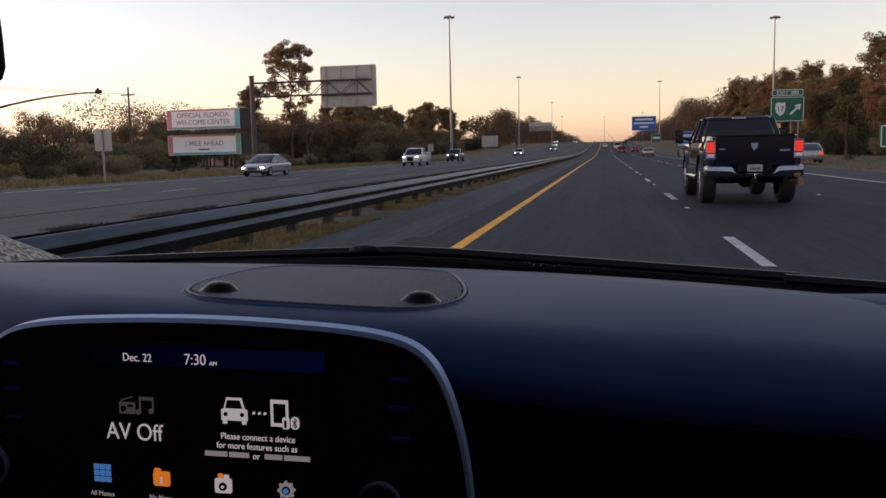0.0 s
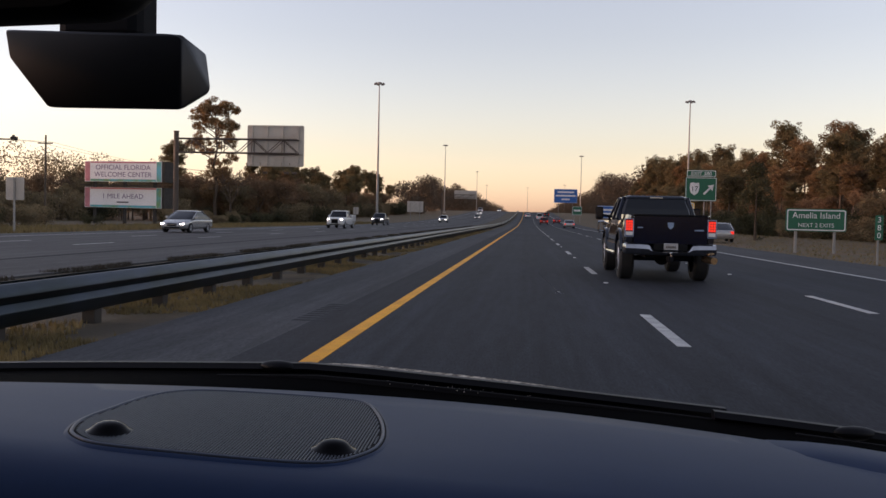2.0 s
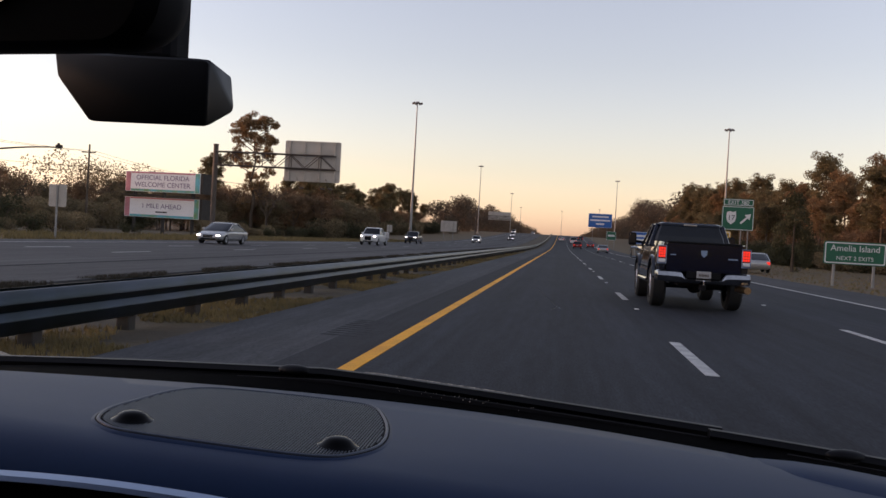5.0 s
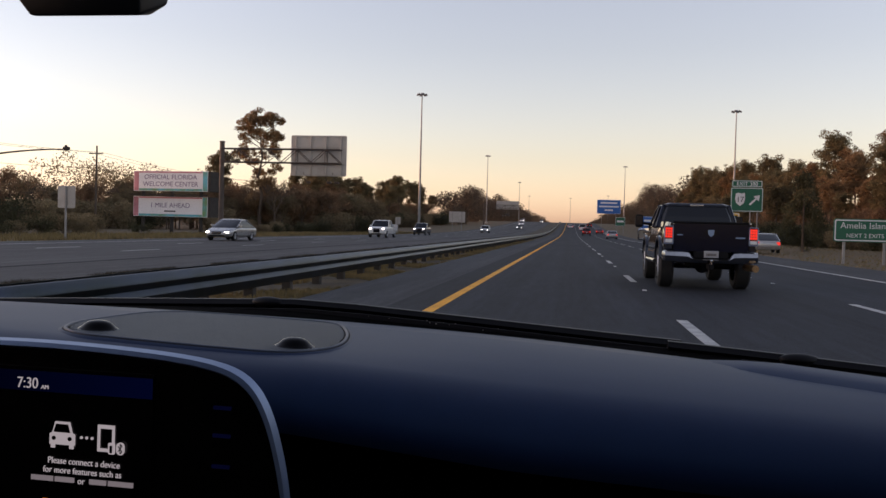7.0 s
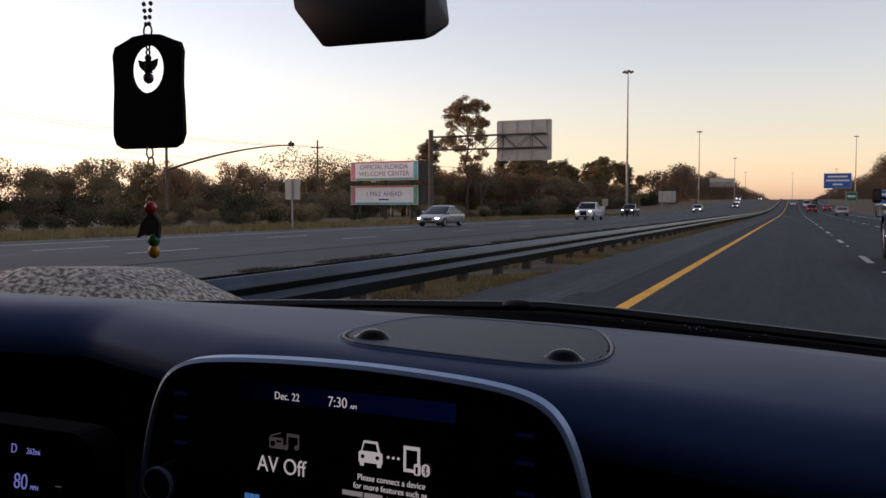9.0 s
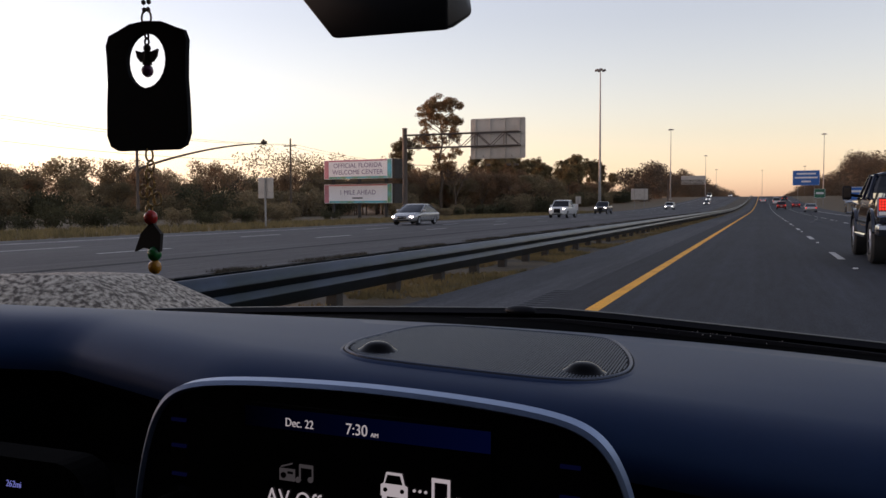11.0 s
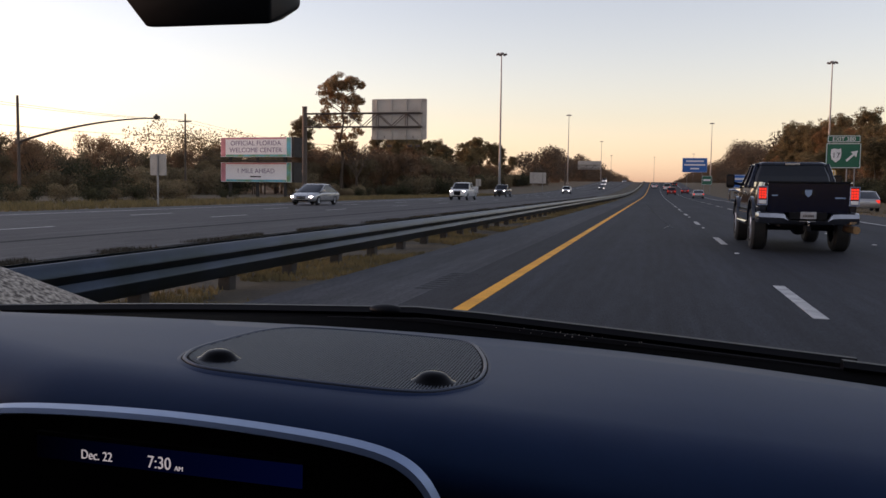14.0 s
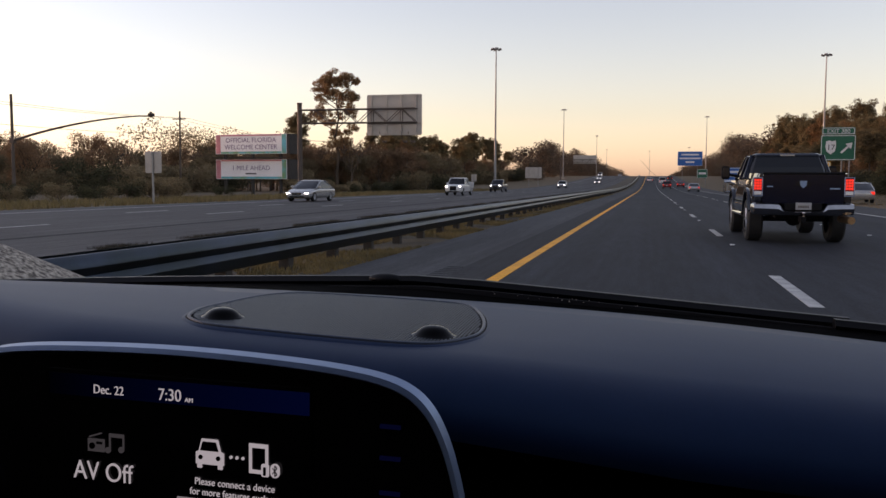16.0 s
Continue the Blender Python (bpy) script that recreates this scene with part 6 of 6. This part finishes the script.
def billboard():
    b = base("billboard", -43.5, 86, -0.1, -6, label="double roadside billboard with white panels and pink and blue edges", category="billboard")
    pink, teal = material("pink_print", (0.62, 0.22, 0.25), 0.5, vary=0.3, scale=0.8), material("teal_print", (0.10, 0.42, 0.50), 0.5, vary=0.4, scale=0.8, second=(0.15, 0.30, 0.12))
    sheet = material("white_print", (0.84, 0.80, 0.80), 0.5, vary=0.08, scale=0.5)
    for z0, z1 in ((4.55, 6.75), (1.75, 3.95)):
        p = part("panel", box(-4.6, 4.6, 0.0, 0.25, z0, z1, bevel=0.03), sheet, b)
        part("printed_edge", box(-4.55, -3.95, -0.006, -0.001, z0 + 0.05, z1 - 0.05), pink, p)
        part("printed_edge", box(4.0, 4.55, -0.006, -0.001, z0 + 0.05, z1 - 0.05), teal, p)
        part("printed_edge", box(-3.9, 3.95, -0.006, -0.001, z0 + 0.04, z0 + 0.28), teal, p)
        part("printed_edge", box(-3.9, 3.95, -0.006, -0.001, z1 - 0.20, z1 - 0.04), pink, p)
        part("side_panel", box(4.62, 4.9, 0.02, 2.4, z0, z1), POST_STEEL, p, "dark end of the second face")
        rows = [("OFFICIAL FLORIDA", 5.85), ("WELCOME CENTER", 5.08)] if z0 > 4 else [("1 MILE AHEAD", 2.75)]
        for text, z in rows:
            part("text", lettering(text, 0.74, 0.0, z, -0.01, 0.006, wide=1.05), material("purple_grey_lettering", (0.20, 0.13, 0.22), 0.6, vary=0.1), p)
        if z0 < 4:
            part("text_bar", box(-0.7, 0.7, -0.012, -0.002, 2.28, 2.42), POST_STEEL, p)
    for x in (-3.6, 0, 3.6):
        part("post", box(x - 0.14, x + 0.14, 0.26, 0.54, -0.4, 6.6), POST_STEEL, b)
    part("walkway", box(-4.6, 4.6, -0.7, -0.02, 4.10, 4.18), POST_STEEL, b)
    return b


billboard()


def camera_mast():
    m = base("mast_arm_pole", -57.5, 66, -0.09, label="dark pole with a long curved mast arm towards the oncoming lanes", category="pole")
    part("pole", tube((0, 0, -0.2), (0, 0, 9.4), 0.17, 0.12, 12), GANTRY_STEEL, m)
    part("base_plate", box(-0.35, 0.35, -0.35, 0.35, -0.2, 0.12, bevel=0.03), SIGN_BACK, m)
    bm = bmesh.new()
    pts = [Vector((14.6 * t, 0, 5.1 + 2.1 * math.sin(t * math.pi * 0.5) ** 0.9)) for t in [k / 14 for k in range(15)]]
    for k, (p, q) in enumerate(zip(pts, pts[1:])):
        add_tube(bm, p, q, 0.13 - 0.0055 * k, 0.13 - 0.0055 * (k + 1), 8)
    part("arm", bm, GANTRY_STEEL, m, smooth=True)
    part("clamp", box(-0.22, 0.26, -0.2, 0.2, 4.9, 5.3, bevel=0.03), GANTRY_STEEL, m)
    dev = part("device", box(14.3, 14.85, -0.16, 0.16, 7.12, 7.42, bevel=0.07), POST_STEEL, m, "small dark detector at the arm's tip")
    part("device_hood", box(14.45, 14.6, -0.1, 0.1, 7.40, 7.56, bevel=0.02), POST_STEEL, dev)
    return m


camera_mast()


def utility_line():
    wood = material("weathered_timber_pole", (0.12, 0.09, 0.065), 0.9, vary=0.3, scale=2)
    tops = []
    for x, y in ((-56.0, 34), (-56.0, 92), (-56.0, 150)):
        p = base("utility_pole", x, y, -0.1, label="weathered wooden utility pole with a crossarm", category="utility pole", group="utility poles")
        part("pole", tube((0, 0, -0.3), (0.08, 0, 10.0), 0.14, 0.10, 10), wood, p)
        part("crossarm", box(-0.9, 0.9, -0.06, 0.06, 9.0, 9.14), wood, p)
        tops.append((x, y))
    for dx, z in ((-0.85, 9.1), (0.85, 9.1), (0.0, 7.2)):
        c = base("power_cable", -56 + dx, 34, z, label="thin black cable sagging between the utility poles", category="cable", group="power cables")
        bm = bmesh.new()
        pts = []
        for (xa, ya), (xb, yb) in zip(tops, tops[1:]):
            for k in range(9):
                t = k / 8
                pts.append(Vector((0, ya + (yb - ya) * t - 34, -0.9 * 4 * t * (1 - t) * (yb - ya) / 60)))
        for p, q in zip(pts, pts[1:]):
            if (q - p).length > 0.01:
                add_tube(bm, p, q, 0.018, seg=4)
        part("wire", bm, DASH_BLACK, c)


utility_line()


# ---- grass tufts and small debris in the median ----
def tufts(name, x0, x1, y0, y1, count, size, mat, z, seed, label, clump=1):
    rng = np.random.default_rng(seed)
    n = count
    cx, cy = rng.uniform(x0, x1, n), y0 + (y1 - y0) * rng.uniform(0, 1, n) ** 1.5
    keep = np.array([noise.noise((float(a) * 0.7, float(b) * 0.35, seed)) > -0.12 * clump for a, b in zip(cx, cy)])
    cx, cy = cx[keep], cy[keep]
    verts, faces = [], []
    for a, b in zip(cx, cy):
        for _ in range(6):
            h, an, ln = size * rng.uniform(0.5, 1.4), rng.uniform(0, 6.28), rng.uniform(0.2, 0.7)
            wx, wy = math.cos(an) * size * 0.10, math.sin(an) * size * 0.10
            px, py = a + rng.normal() * size * 0.25, b + rng.normal() * size * 0.25
            tx, ty = px - wy * 6 * ln, py + wx * 6 * ln
            i = len(verts)
            verts += [(px - wx, py - wy, z), (px + wx, py + wy, z), (tx, ty, z + h)]
            faces.append((i, i + 1, i + 2))
    me = bpy.data.meshes.new(name)
    me.from_pydata(verts, [], faces)
    me.materials.append(mat)
    tagged(new(name, me), label, "grass", kind="stuff")


STRAW = material("straw_grass", (0.25, 0.175, 0.068), 0.9, vary=0.4, scale=0.8, second=(0.13, 0.100, 0.040))
DARK_GRASS = material("dark_weeds", (0.05, 0.04, 0.025), 0.95, vary=0.3, scale=0.8)
tufts("grass_tufts", -6.4, -4.40, 4, 110, 24000, 0.065, STRAW, -0.05, 21, "straw-coloured grass tufts under the guardrail")
tufts("weed_tufts", -10.25, -9.75, 6, 150, 9000, 0.085, DARK_GRASS, -0.04, 22, "dark ragged weeds along the edge of the oncoming carriageway")
tufts("grass_tufts", 12.6, 33, 10, 170, 7000, 0.11, STRAW, -0.09, 23, "short dry grass on the verge", 4)
tufts("grass_tufts", -39, -28, 15, 170, 7000, 0.25, STRAW, -0.09, 24, "short dry grass beyond the oncoming lanes", 4)


# ---- the motorway climbs to a low crest ahead: lay everything out there on the slope ----
CREST = [130 + 20 * k for k in range(16)]
CLIMB = [5.4 * u * u * (1.5 - 0.5 * u) for u in [k / 15 for k in range(16)]]


def climb(y):
    return float(np.interp(y, CREST, CLIMB))


def bend(ob):
    """Cut a long strip across and lift it along the slope."""
    me = ob.data
    if len(me.vertices) < 1000:
        bm = bmesh.new()
        bm.from_mesh(me)
        for y in CREST:
            bmesh.ops.bisect_plane(bm, geom=bm.verts[:] + bm.edges[:] + bm.faces[:], dist=1e-5, plane_co=(0, y, 0), plane_no=(0, 1, 0))
        bm.to_mesh(me)
        bm.free()
    co = np.empty(len(me.vertices) * 3, dtype=np.float32)
    me.vertices.foreach_get("co", co)
    co = co.reshape(-1, 3)
    co[:, 2] += np.interp(co[:, 1], CREST, CLIMB).astype(np.float32)
    me.vertices.foreach_set("co", co.ravel())
    me.update()


def tilt(ob):
    """Lift a short piece and tip it along the slope."""
    y = ob.matrix_basis.translation.y
    if y > CREST[0]:
        slope = math.atan2(climb(y + 4) - climb(y), 4)
        ob.matrix_basis = Matrix.Translation((0, 0, climb(y + 1.5) - 1.5 * math.tan(slope) + 0.006)) @ ob.matrix_basis @ Matrix.Rotation(slope, 4, "X")


LONG = ("ground", "road", "road_shoulder", "road_seam", "road_oncoming", "median", "edge_line", "yellow_line", "rail_far", "far_posts", "woodland", "far_woodland", "grass_tufts", "weed_tufts", "wire")
PIECES = ("lane_dash", "reflector", "rail_panel", "guardrail_post")
for ob in list(bpy.data.objects):
    kind = ob.name.split(".")[0]
    if kind in LONG and ob.type == "MESH":
        bend(ob)
    elif kind in PIECES:
        tilt(ob)
    elif ob.parent is None and ob.type in ("MESH", "EMPTY") and ob.matrix_basis.translation.y > CREST[0]:
        ob.matrix_basis = Matrix.Translation((0, 0, climb(ob.matrix_basis.translation.y))) @ ob.matrix_basis
